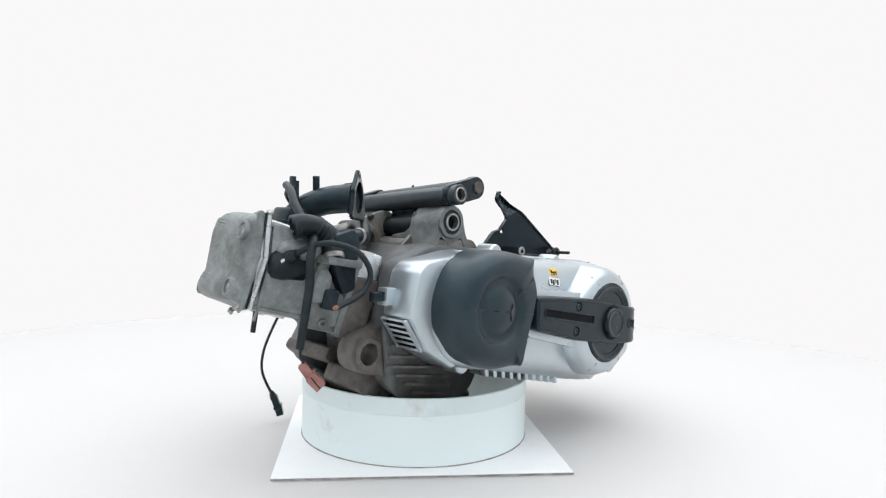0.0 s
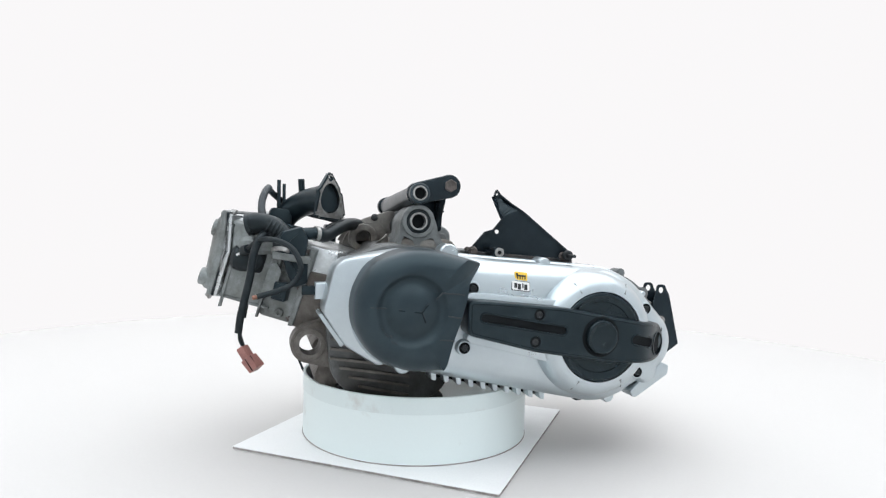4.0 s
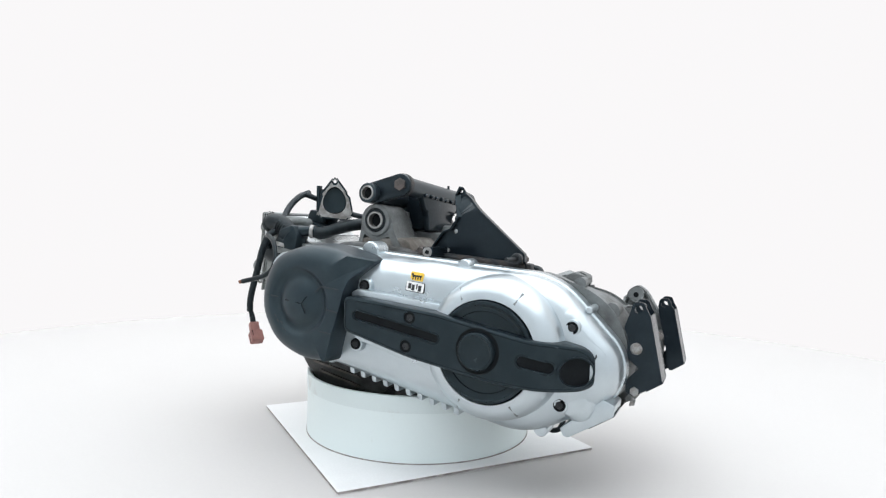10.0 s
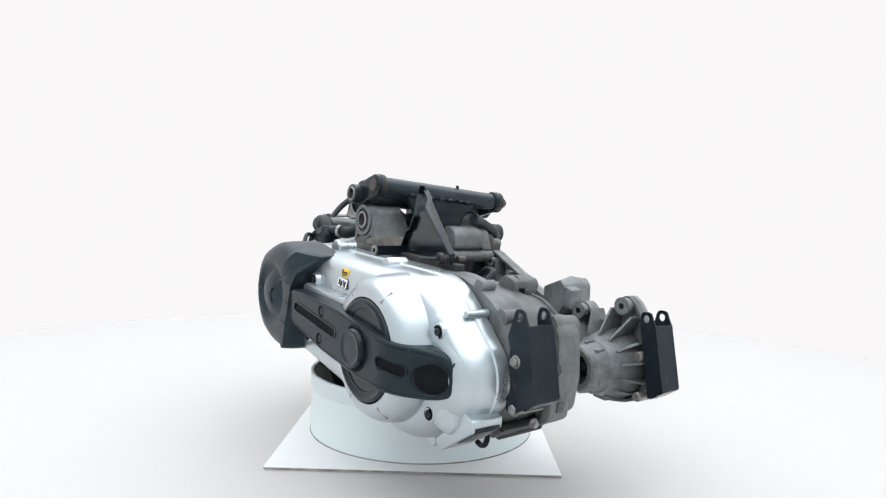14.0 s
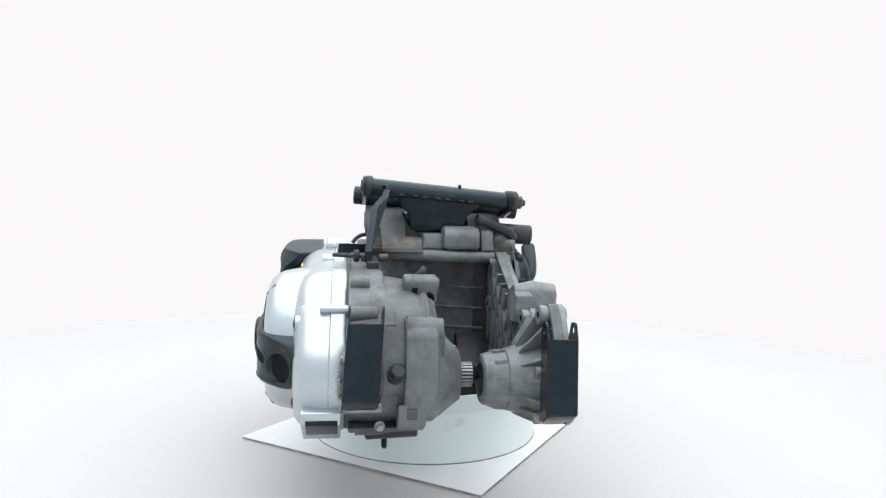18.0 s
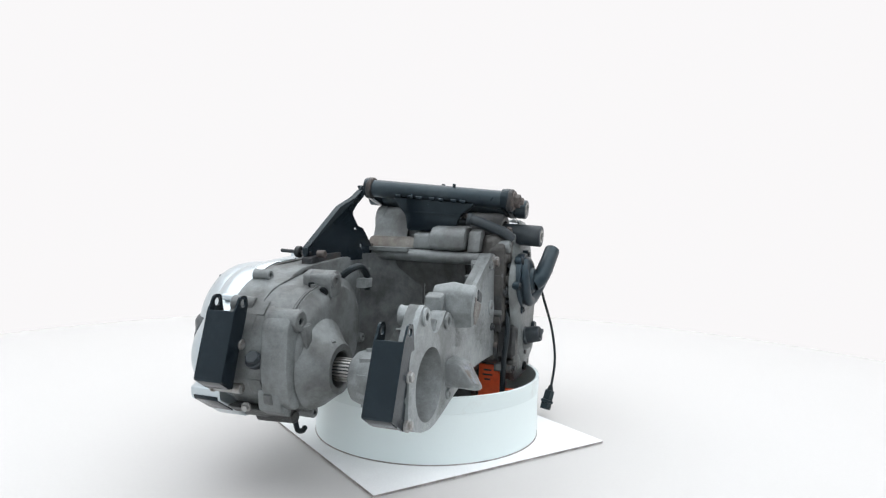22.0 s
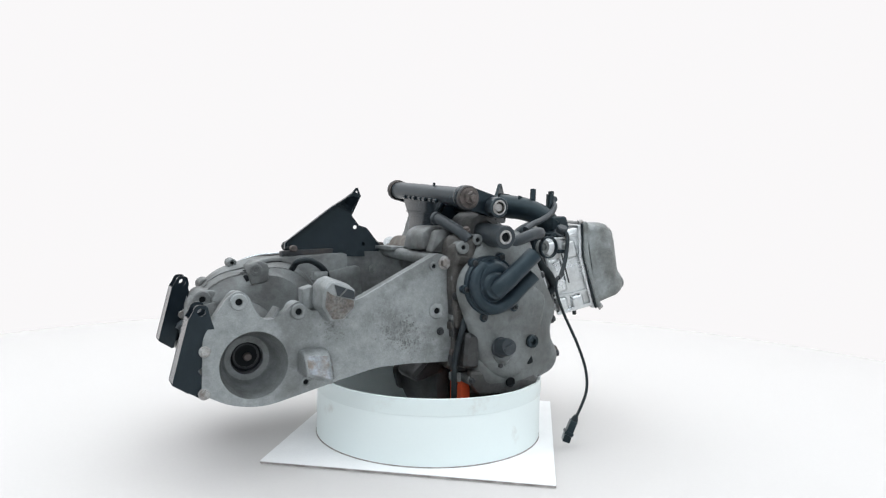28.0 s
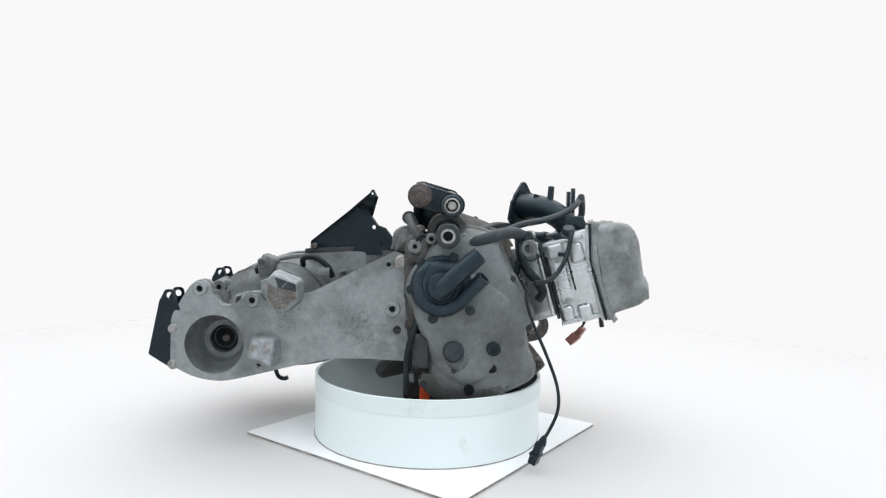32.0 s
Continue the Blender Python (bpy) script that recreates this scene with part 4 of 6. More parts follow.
    part("recess_web", loft([(d, [(0.2320, 0.3060), (0.2345, 0.3068), (0.2455, 0.2952), (0.2430, 0.2942)]) for d in (0.184, 0.1892)], warp=slant), ALU_SHADED, arm)
    part("seat_rust", loft([(d, rounded([(0.2670, 0.3040), (0.2570, 0.2965), (0.2200, 0.2865), (0.2200, 0.2750), (0.2385, 0.2575), (0.2550, 0.2575), (0.2685, 0.2790)], 0.003)) for d in (0.184, 0.1882)], warp=slant), RUST_PATCH, arm)
    part("seat_step", block(rounded([(0.292, 0.302), (0.274, 0.308), (0.270, 0.270), (0.290, 0.268)], 0.003), 0.112, 0.140, 0.003), ALU_ARM, arm)
    # the foot is a wedge: level underneath, its outer face leaning in towards the top
    def foot(z, out, d, base=0.13):
        return z, rounded([(0.247 + d, base), (0.3035 - d, base), (0.2985 - d, out - 0.004), (0.2575 + d, out)], 0.004)

    def heel(p):
        """The foot's underside rises towards the rear."""
        return Vector((p.x, p.y, p.z + 0.33 * max(0.0, p.x - 0.258) * min(1.0, max(0.0, (0.205 - p.z) / 0.04))))
    part("lower_foot", loft([foot(0.1560, 0.190, 0.004), foot(0.1575, 0.196, 0.001), foot(0.1605, 0.1995, 0.0), foot(0.1640, 0.1995, 0.0), foot(0.2000, 0.1800, 0.0), foot(0.2035, 0.1760, 0.001), foot(0.2065, 0.1690, 0.003), foot(0.2085, 0.1560, 0.006)], Matrix.Identity(4), warp=heel), ALU_ARM, arm, angle=40)
    part("foot_scrape", loft([foot(0.1650, 0.2004, 0.0045, 0.19), foot(0.1800, 0.1923, 0.0040, 0.182), foot(0.1995, 0.1817, 0.0050, 0.172)], Matrix.Identity(4), warp=heel), SCRAPED, arm, "scraped blue-grey foot face")
    rng = random.Random(5)
    bm = bmesh.new()
    for cu, cz, su, sz, n in ((0.128, 0.232, 0.018, 0.016, 330), (0.245, 0.236, 0.012, 0.010, 80), (0.10, 0.205, 0.02, 0.012, 110)):
        for i in range(n):
            u, z, s = rng.gauss(cu, su), rng.gauss(cz, sz), rng.uniform(0.0005, 0.0024)
            k = rng.randint(5, 7)
            bm.faces.new([bm.verts.new((u + s * rng.uniform(0.6, 1.3) * math.cos(2 * math.pi * j / k), 0.1534, z + s * rng.uniform(0.6, 1.3) * math.sin(2 * math.pi * j / k))) for j in range(k)])
    tagged(part("pitting", bm, PITTED, arm), kind="stuff")
    return arm


arm = right_arm()


def right_cover():
    o = rounded([(-0.006, 0.215), (-0.004, 0.128), (-0.018, 0.103), (-0.094, 0.100), (-0.153, 0.112), (-0.200, 0.138), (-0.212, 0.162), (-0.190, 0.198, 0.02), (-0.188, 0.222, 0.02), (-0.203, 0.258), (-0.15, 0.35, 0.02), (-0.128, 0.40), (-0.076, 0.412), (-0.010, 0.388), (0.010, 0.362), (0.002, 0.32)], 0.014)
    def drawn(d):
        return [(-0.095 + (x + 0.095) * (1 - d / 0.11), 0.245 + (z - 0.245) * (1 - d / 0.14)) for x, z in o]
    c = part("right_engine_cover", loft([(0.130, o), (0.136, drawn(-0.001)), (0.150, o), (0.1515, drawn(0.003)), (0.166, drawn(0.005)), (0.176, drawn(0.009)), (0.183, drawn(0.015)), (0.1875, drawn(0.024)), (0.190, drawn(0.036)), (0.191, drawn(0.050))]), ALU_COVER, engine, "grey cast engine side cover", angle=50)
    dome = []
    for k in range(6):
        a = radians(15 * k)
        dome.append((0.180 + 0.0165 * math.sin(a), hull([(-0.080, 0.195, 0.066 * (0.55 + 0.45 * math.cos(a))), (-0.03, 0.30, 0.06 * (0.6 + 0.4 * math.cos(a))), (-0.13, 0.27, 0.03 * (0.5 + 0.5 * math.cos(a)))])))
    part("cover_bulge", loft(dome), ALU_COVER, c)
    shoulder = []
    for k in range(5):
        a = radians(18 * k)
        shoulder.append((0.172 + 0.016 * math.sin(a), hull([(-0.165, 0.165, 0.034 * (0.4 + 0.6 * math.cos(a))), (-0.12, 0.145, 0.03 * (0.5 + 0.5 * math.cos(a)))])))
    part("cover_bulge", loft(shoulder), ALU_COVER, c)
    part("lower_step", block(rounded([(0.0, 0.155), (-0.05, 0.150), (-0.09, 0.146), (-0.14, 0.150), (-0.15, 0.118), (-0.09, 0.106), (-0.02, 0.108), (0.0, 0.13)], 0.008), 0.17, 0.1875, 0.006), ALU_DIRT, c)
    # knobs, plugs and bolts on the cover
    neck = part("filler_neck", lathe((-0.071, 0.160, 0.164), (0.28, 0.80, 0.53), [(0, 0.024), (0.024, 0.0225), (0.044, 0.0205), (0.046, 0.0195), (0.046, 0.001)], 32), ALU_COVER, c)
    part("neck_rib", bar((-0.071, 0.186, 0.152), (-0.060, 0.202, 0.180), 0.006, 0.010, 0.002), ALU_COVER, neck)
    knob = part("filler_knob", lathe((-0.0555, 0.192, 0.193), (0.06, 0.97, 0.21), [(0, 0.0185), (0.008, 0.0185), (0.010, 0.0165), (0.032, 0.0155), (0.0360, 0.0140), (0.0365, 0.001)], 36), HOSE, c, "dark round oil plug")
    part("knob_grip", bar((-0.0640, 0.2285, 0.2065), (-0.0425, 0.2275, 0.1955), 0.007, 0.006, 0.0015), HOSE, knob)
    part("timing_plug", lathe((-0.1238, 0.184, 0.201), RIGHT, [(0, 0.0125), (0.017, 0.0125), (0.019, 0.011), (0.019, 0.006), (0.014, 0.0055), (0.014, 0.001)], 28), PLASTIC_SHINY, c, "black round plug with a star socket")
    part("hole", block(rounded([(-0.110, 0.178), (-0.128, 0.174), (-0.132, 0.160), (-0.120, 0.156), (-0.110, 0.165)], 0.005), 0.184, 0.1945, 0.002), DARK, c)
    part("hole", lathe((-0.084, 0.188, 0.127), RIGHT, [(0, 0.009), (0.004, 0.009), (0.0045, 0.008), (0.002, 0.007), (0.002, 0.001)], 20), DARK, c)
    for u, z, v in ((-0.057, 0.161, 0.193), (-0.190, 0.170, 0.172), (-0.186, 0.236, 0.176), (-0.150, 0.135, 0.180), (-0.005, 0.136, 0.184), (-0.155, 0.320, 0.178)):
        boss((u, 0.15, z), (u, v, z), 0.009, parent=c)
        part("cover_bolt", bolt((u, v, z), RIGHT, 0.009, 0.006), BOLT_DARK, c)
    part("dark_pod", loft([(0.150, rounded([(0.018, 0.158), (-0.016, 0.156), (-0.014, 0.222), (0.014, 0.224)], 0.006)), (0.186, rounded([(0.016, 0.160), (-0.016, 0.158), (-0.014, 0.220), (0.012, 0.222)], 0.007)), (0.192, rounded([(0.011, 0.165), (-0.011, 0.163), (-0.010, 0.214), (0.007, 0.216)], 0.006))]), SUMP, c, "oil-black boss beside the cable")
    part("side_tab", block(rounded([(0.012, 0.150), (0.030, 0.150), (0.030, 0.136), (0.012, 0.132)], 0.003), 0.16, 0.176, 0.002), ALU, c)
    # water pump
    pump = part("water_pump", lathe((-0.031, 0.186, 0.306), RIGHT, [(0, 0.053), (0.011, 0.053), (0.0135, 0.0515), (0.014, 0.047), (0.019, 0.045), (0.024, 0.039), (0.0265, 0.031), (0.0255, 0.026), (0.031, 0.022), (0.033, 0.015), (0.033, 0.001)], 56), PUMP, engine, "dark grey water pump housing")
    part("pump_spout", pipe([(-0.030, 0.214, 0.300), (-0.040, 0.226, 0.312), (-0.062, 0.233, 0.335), (-0.093, 0.238, 0.364)], 0.0165, 22, r_end=0.0150, bore=0.78), PUMP, pump, "thick spout pipe")
    part("pump_volute", pipe([(-0.012, 0.200, 0.343), (0.003, 0.203, 0.326), (0.007, 0.206, 0.302), (-0.006, 0.207, 0.278), (-0.032, 0.209, 0.267), (-0.060, 0.213, 0.279), (-0.080, 0.220, 0.302), (-0.102, 0.228, 0.326)], 0.0095, 20, r_end=0.0125, bore=0.78), PUMP, pump)
    part("spout_bore", rod((-0.0905, 0.2376, 0.3617), (-0.0915, 0.2378, 0.3626), 0.0115, n=20), DARK, pump)
    part("spout_bore", rod((-0.1000, 0.2272, 0.3237), (-0.1006, 0.2274, 0.3244), 0.0096, n=20), DARK, pump)
    for u, z in ((0.004, 0.346), (-0.051, 0.356), (0.020, 0.300), (-0.018, 0.250), (-0.082, 0.266)):
        part("screw_ear", rod((u, 0.186, z), (u, 0.199, z), 0.0085, n=18, bev=0.001), PUMP, pump)
        part("pump_screw", socket((u, 0.199, z), RIGHT, 0.0052, 0.003), BOLT_DARK, pump)
    part("right_case", block(rounded([(-0.165, 0.20), (-0.02, 0.15), (0.018, 0.15), (0.024, 0.30), (0.034, 0.366), (-0.10, 0.376), (-0.17, 0.345), (-0.178, 0.25)], 0.015), 0.095, 0.136, 0.004), SUMP, engine, "dirty right half of the crankcase")
    # castings between arm and cover
    side = part("side_casting", block(rounded([(0.034, 0.375), (-0.02, 0.398), (-0.03, 0.34), (0.005, 0.30), (0.0, 0.235), (0.025, 0.225), (0.034, 0.30)], 0.01), 0.125, 0.172, 0.006), GRIMY, engine, "oily dark cast side housing")
    for u, v0, v1, z, r in ((0.016, 0.13, 0.178, 0.372, 0.012), (0.010, 0.14, 0.176, 0.286, 0.012), (-0.012, 0.15, 0.180, 0.386, 0.010), (0.025, 0.13, 0.170, 0.318, 0.009), (-0.068, 0.15, 0.180, 0.388, 0.010), (0.022, 0.13, 0.168, 0.248, 0.0085)):
        boss((u, v0, z), (u, v1, z), r, 0.004, ALU, side)
        part("bore", rod((u, v1 - 0.012, z), (u, v1 - 0.003, z), 0.0038, n=14), DARK, side)
    part("cast_tower", loft([(z, hull([(0.012, va, ra), (-0.001, vb, rb)], 40)) for z, va, ra, vb, rb in ((0.292, 0.150, 0.019, 0.160, 0.013), (0.318, 0.150, 0.0165, 0.163, 0.012), (0.332, 0.147, 0.0175, 0.163, 0.012), (0.350, 0.142, 0.021, 0.163, 0.0145), (0.374, 0.140, 0.0225, 0.163, 0.0155), (0.385, 0.141, 0.0205, 0.163, 0.014), (0.392, 0.143, 0.015, 0.162, 0.010), (0.3945, 0.145, 0.008, 0.160, 0.005))], Matrix.Identity(4)), GRIMY, side, angle=50)
    boss((0.004, 0.142, 0.298), (0.0160, 0.1635, 0.2790), 0.0125, 0.005, GRIMY, side)
    boss((0.010, 0.160, 0.312), (0.0150, 0.1840, 0.3030), 0.0095, 0.004, GRIMY, side)
    for u, z in ((0.012, 0.268), (0.026, 0.286), (0.005, 0.335)):
        part("case_bolt", bolt((u, 0.172, z), RIGHT, 0.010, 0.006), BOLT_DARK, side)
    for u, z, w, h, v1 in ((0.014, 0.350, 0.020, 0.014, 0.176), (0.022, 0.300, 0.012, 0.018, 0.170), (0.004, 0.262, 0.016, 0.012, 0.175), (0.020, 0.232, 0.014, 0.010, 0.168), (0.002, 0.312, 0.010, 0.016, 0.178), (0.012, 0.196, 0.014, 0.022, 0.160), (0.016, 0.165, 0.016, 0.012, 0.158)):
        part("cast_lump", loft([(0.12, rounded([(u - w, z - h), (u + w, z - h), (u + w, z + h), (u - w, z + h)], 0.006)), (v1 - 0.004, rounded([(u - w * 0.8, z - h * 0.8), (u + w * 0.8, z - h * 0.7), (u + w * 0.7, z + h * 0.8), (u - w * 0.8, z + h * 0.7)], 0.006)), (v1, rounded([(u - w * 0.5, z - h * 0.5), (u + w * 0.5, z - h * 0.4), (u + w * 0.4, z + h * 0.5), (u - w * 0.5, z + h * 0.4)], 0.004))]), GRIMY, side)
    for u, z, v in ((0.006, 0.215, 0.166), (0.016, 0.182, 0.160)):
        part("rusty_plug", lathe((u, v - 0.02, z), RIGHT, [(0, 0.010), (0.016, 0.010), (0.020, 0.008), (0.020, 0.001)], 20), BOLT_RUST, side)
    part("gasket_strip", block(rounded([(0.026, 0.33), (0.034, 0.31), (0.026, 0.21), (0.016, 0.21), (0.018, 0.31)], 0.005), 0.140, 0.168, 0.002), SUMP, side)
    part("starter_end", lathe((0.002, 0.10, 0.17), RIGHT, [(0, 0.026), (0.055, 0.026), (0.06, 0.022), (0.06, 0.001)], 28), STEEL_RUST, engine, "rusty dark starter motor end")
    part("starter_case", block(rounded([(0.018, 0.20), (0.018, 0.14), (0.075, 0.125), (0.088, 0.14), (0.06, 0.165)], 0.01), 0.06, 0.125, 0.006), SUMP, engine)
    part("earth_cable", pipe([(0.004, 0.168, 0.250), (0.012, 0.176, 0.230), (0.022, 0.178, 0.20), (0.026, 0.175, 0.165), (0.025, 0.173, 0.13), (0.024, 0.173, 0.085)], 0.0055, 10), RUBBER, engine, "thick black cable running down the side")
    return c


right_cover()

HEAD = Matrix.Translation((-0.335, 0.046, 0)) @ pose(0, 0, 0, 0, 0, -22) @ Matrix.Translation((0.310, -0.025, 0)) @ Matrix.Translation((-0.19, 0, 0.315)) @ Matrix(((-0.956, 0.292, 0, 0), (0, 0, 1, 0), (0.292, 0.956, 0, 0), (0, 0, 0, 1)))   # x along the cylinder, y across, depth to the right


def hp(x, y, v):
    """A point of the head: along the cylinder, across it, to the right."""
    return HEAD @ Vector((x, y, v))


def skew(p):
    """The head's underside rises towards its left end, and its front leans forward there."""
    lead = min(1.0, max(0.0, (p.x - 0.045) / 0.065)) * (0.004 + 0.010 * (0.107 - p.z) / 0.18)
    return Vector((p.x + lead, p.y + 0.026 * min(1.0, max(0.0, (0.105 - p.z) / 0.175)) * max(0.0, -p.y / 0.11), p.z))


def head_block(o, d0, d1, bev):
    return loft([(d0, inset(o, bev)), (d0 + bev * 0.3, inset(o, bev * 0.3)), (d0 + bev, o), ((d0 + d1) / 2, o), (d1 - bev, o), (d1 - bev * 0.3, inset(o, bev * 0.3)), (d1, inset(o, bev))], HEAD, warp=skew)


def cylinder_and_head():
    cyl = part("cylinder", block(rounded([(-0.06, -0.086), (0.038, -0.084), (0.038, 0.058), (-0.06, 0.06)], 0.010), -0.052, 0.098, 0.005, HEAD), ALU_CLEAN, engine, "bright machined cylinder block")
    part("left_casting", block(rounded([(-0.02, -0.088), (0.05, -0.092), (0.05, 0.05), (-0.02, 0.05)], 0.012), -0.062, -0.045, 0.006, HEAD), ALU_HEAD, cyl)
    part("cylinder_side", block(rounded([(-0.064, -0.090), (-0.012, -0.092), (-0.012, 0.012), (-0.064, 0.018)], 0.010), -0.062, -0.044, 0.006, HEAD), CASE_BROWN, cyl)
    part("side_panel", block(rounded([(-0.005, -0.052), (0.034, -0.052), (0.034, 0.03), (-0.005, 0.036)], 0.004), 0.096, 0.104, 0.002, HEAD), ALU_CLEAN, cyl)
    for y in (-0.066, -0.058):
        part("long_rib", bar(hp(-0.015, y, 0.100), hp(0.036, y, 0.100), 0.004, 0.010, 0.001), ALU_CLEAN, cyl)
    part("long_rib", bar(hp(-0.01, 0.040, 0.100), hp(0.036, 0.040, 0.100), 0.006, 0.010, 0.0015), ALU_CLEAN, cyl)
    part("head_gasket", block(rounded([(0.0375, -0.09), (0.0415, -0.09), (0.0415, 0.056), (0.0375, 0.056)], 0.001), -0.056, 0.1035, 0.0005, HEAD), BOLT_DARK, cyl)
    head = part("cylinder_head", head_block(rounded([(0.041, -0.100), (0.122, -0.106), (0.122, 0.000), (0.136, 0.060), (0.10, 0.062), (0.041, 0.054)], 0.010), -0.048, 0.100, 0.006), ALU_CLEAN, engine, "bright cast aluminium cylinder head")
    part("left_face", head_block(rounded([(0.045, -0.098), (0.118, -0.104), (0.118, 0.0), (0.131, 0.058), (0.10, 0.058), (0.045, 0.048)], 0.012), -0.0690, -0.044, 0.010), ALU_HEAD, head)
    # ribs on the bright right side
    for x, y0, y1 in ((0.052, -0.09, 0.045), (0.058, -0.06, 0.02), (0.080, -0.04, 0.036), (0.100, -0.10, -0.07), (0.090, -0.10, -0.072)):
        part("cast_rib", bar(hp(x, y0, 0.099), hp(x, y1, 0.099), 0.010, 0.003, 0.001), ALU_CLEAN, head)
    part("cast_rib", bar(hp(0.045, -0.066, 0.099), hp(0.120, -0.070, 0.099), 0.010, 0.004, 0.001), ALU_CLEAN, head)
    part("cast_rib", bar(hp(0.045, 0.030, 0.099), hp(0.118, 0.012, 0.099), 0.010, 0.004, 0.001), ALU_CLEAN, head)
    # Black bars painted in as the shadow beside the ribs.
    part("rib_shadow", bar(hp(0.046, -0.08, 0.1005), hp(0.046, 0.03, 0.1005), 0.002, 0.004, 0.0005), BOLT_DARK, head)
    part("rib_shadow", bar(hp(0.084, -0.045, 0.1005), hp(0.084, 0.022, 0.1005), 0.002, 0.003, 0.0005), BOLT_DARK, head)
    # soft cast lumps and steps between the gasket and the valve cover
    for x0, x1, y0, y1, h in ((0.047, 0.070, -0.098, -0.070, 0.107), (0.078, 0.104, -0.102, -0.074, 0.1065), (0.050, 0.082, 0.020, 0.048, 0.1075), (0.090, 0.116, 0.004, 0.040, 0.106), (0.050, 0.078, -0.060, 0.012, 0.1035)):
        o = rounded([(x0, y0), (x1, y0), (x1, y1), (x0, y1)], 0.007)
        part("cast_lump", loft([(0.094, inset(o, -0.004)), (0.099, inset(o, -0.002)), (h - 0.0025, inset(o, 0.001)), (h - 0.0006, inset(o, 0.003)), (h, inset(o, 0.0055))], HEAD), ALU_CLEAN, head, angle=60)
    for y0, y1 in ((-0.104, -0.096), (0.046, 0.053)):
        part("edge_rib", head_block(rounded([(0.043, y0), (0.118, y0), (0.118, y1), (0.043, y1)], 0.002), 0.095, 0.106, 0.0025), ALU_CLEAN, head)
    part("cylinder_step", block(rounded([(0.028, -0.082), (0.0365, -0.082), (0.0365, 0.052), (0.028, 0.052)], 0.002), 0.094, 0.1075, 0.002, HEAD), ALU_CLEAN, cyl)
    # valve cover
    # wedge-shaped: thin at its left end, thickest towards the right
    vc = [(0.122, -0.108), (0.140, -0.105), (0.184, -0.101, 0.012), (0.194, -0.090, 0.009), (0.1955, -0.068, 0.010), (0.191, -0.056, 0.008), (0.200, 0.020, 0.015), (0.193, 0.047, 0.018), (0.177, 0.0575), (0.150, 0.0635), (0.122, 0.010)]
    o = rounded(vc, 0.008)
    plan = [(-0.072, 0.138), (-0.066, 0.148), (-0.05, 0.161), (0.0, 0.184), (0.045, 0.2035), (0.070, 0.2045), (0.088, 0.197), (0.099, 0.180), (0.106, 0.152)]

    def front(v):
        for (v0, x0), (v1, x1) in zip(plan, plan[1:]):
            if v <= v1:
                return x0 + (x1 - x0) * (v - v0) / (v1 - v0)
        return plan[-1][1]

    def slice_at(v, d):
        s = (front(v) - 0.122) / 0.077
        return v, [(0.122 + (x - 0.122) * s + 0.014 * (1 - s) * max(0.0, y) / 0.064, y) for x, y in inset(o, d)]
    cuts = [(-0.0725, 0.012), (-0.0705, 0.006), (-0.066, 0.002), (-0.058, 0.0), (-0.045, 0.0), (-0.02, 0.0), (0.0, 0.0), (0.025, 0.0), (0.045, 0.0), (0.06, 0.0), (0.072, 0.0), (0.084, 0.0), (0.093, 0.001), (0.100, 0.003), (0.104, 0.007), (0.106, 0.013)]
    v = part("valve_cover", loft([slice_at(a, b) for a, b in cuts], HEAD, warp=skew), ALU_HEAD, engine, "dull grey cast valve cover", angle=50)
    fl = rounded([(0.1225, -0.112), (0.133, -0.112), (0.134, 0.0), (0.150, 0.062), (0.147, 0.069), (0.138, 0.068), (0.1225, 0.0)], 0.004)
    part("cover_flange", head_block(fl, -0.0735, 0.1085, 0.004), ALU_HEAD, v)
    part("cover_seal", head_block(rounded([(0.1188, -0.111), (0.1223, -0.111), (0.1223, 0.0), (0.1378, 0.067), (0.1343, 0.067), (0.1188, 0.0)], 0.001), -0.0725, 0.1075, 0.0005), RUBBER, v, "black rubber seal")
    part("bright_rim", head_block(rounded([(0.112, -0.110), (0.1188, -0.110), (0.1188, 0.0), (0.1343, 0.066), (0.127, 0.065), (0.112, 0.0)], 0.002), -0.0725, 0.1060, 0.002), ALU_CLEAN, v, "machined rim under the seal")
    ahead = HEAD.to_3x3() @ Vector((0.97, 0, -0.24))
    for x, y, vv in ((0.168, 0.031, -0.050), (0.163, -0.060, -0.056), (0.197, 0.026, 0.062), (0.194, -0.078, 0.066)):
        q = Vector((x, y, vv))
        part("bolt_pocket", lathe(HEAD @ q, ahead, [(-0.02, 0.0165), (0.007, 0.0158), (0.0092, 0.0145), (0.0092, 0.0118), (0.002, 0.0110), (0.002, 0.001)], 28), ALU_HEAD, v)
        part("cover_bolt", bolt(HEAD @ (q + Vector((0.002, 0, 0))), ahead, 0.010, 0.005), BOLT, v)
    for i in range(5):
        y = 0.028 + 0.0052 * i
        x = 0.002 if i < 2 else 0.002 - 0.0030 * (i - 1)
        part("front_rib", rod(hp(front(-0.030) + 0.0068 + x, y, -0.030), hp(front(0.040) + 0.0046 + x, y, 0.040), 0.0014, n=10), ALU_HEAD, v)
        part("front_rib", rod(hp(front(-0.030) + 0.0060, y - 0.104, -0.030), hp(front(0.040) + 0.0028, y - 0.104, 0.040), 0.0015, n=10), ALU_HEAD, v)
    # stud below and bolt heads on the flange
    part("drain_stud", rod((-0.3395, 0.050, 0.272), (-0.348, 0.049, 0.2195), 0.0045, n=14, bev=0.0008), BOLT_DARK, head)
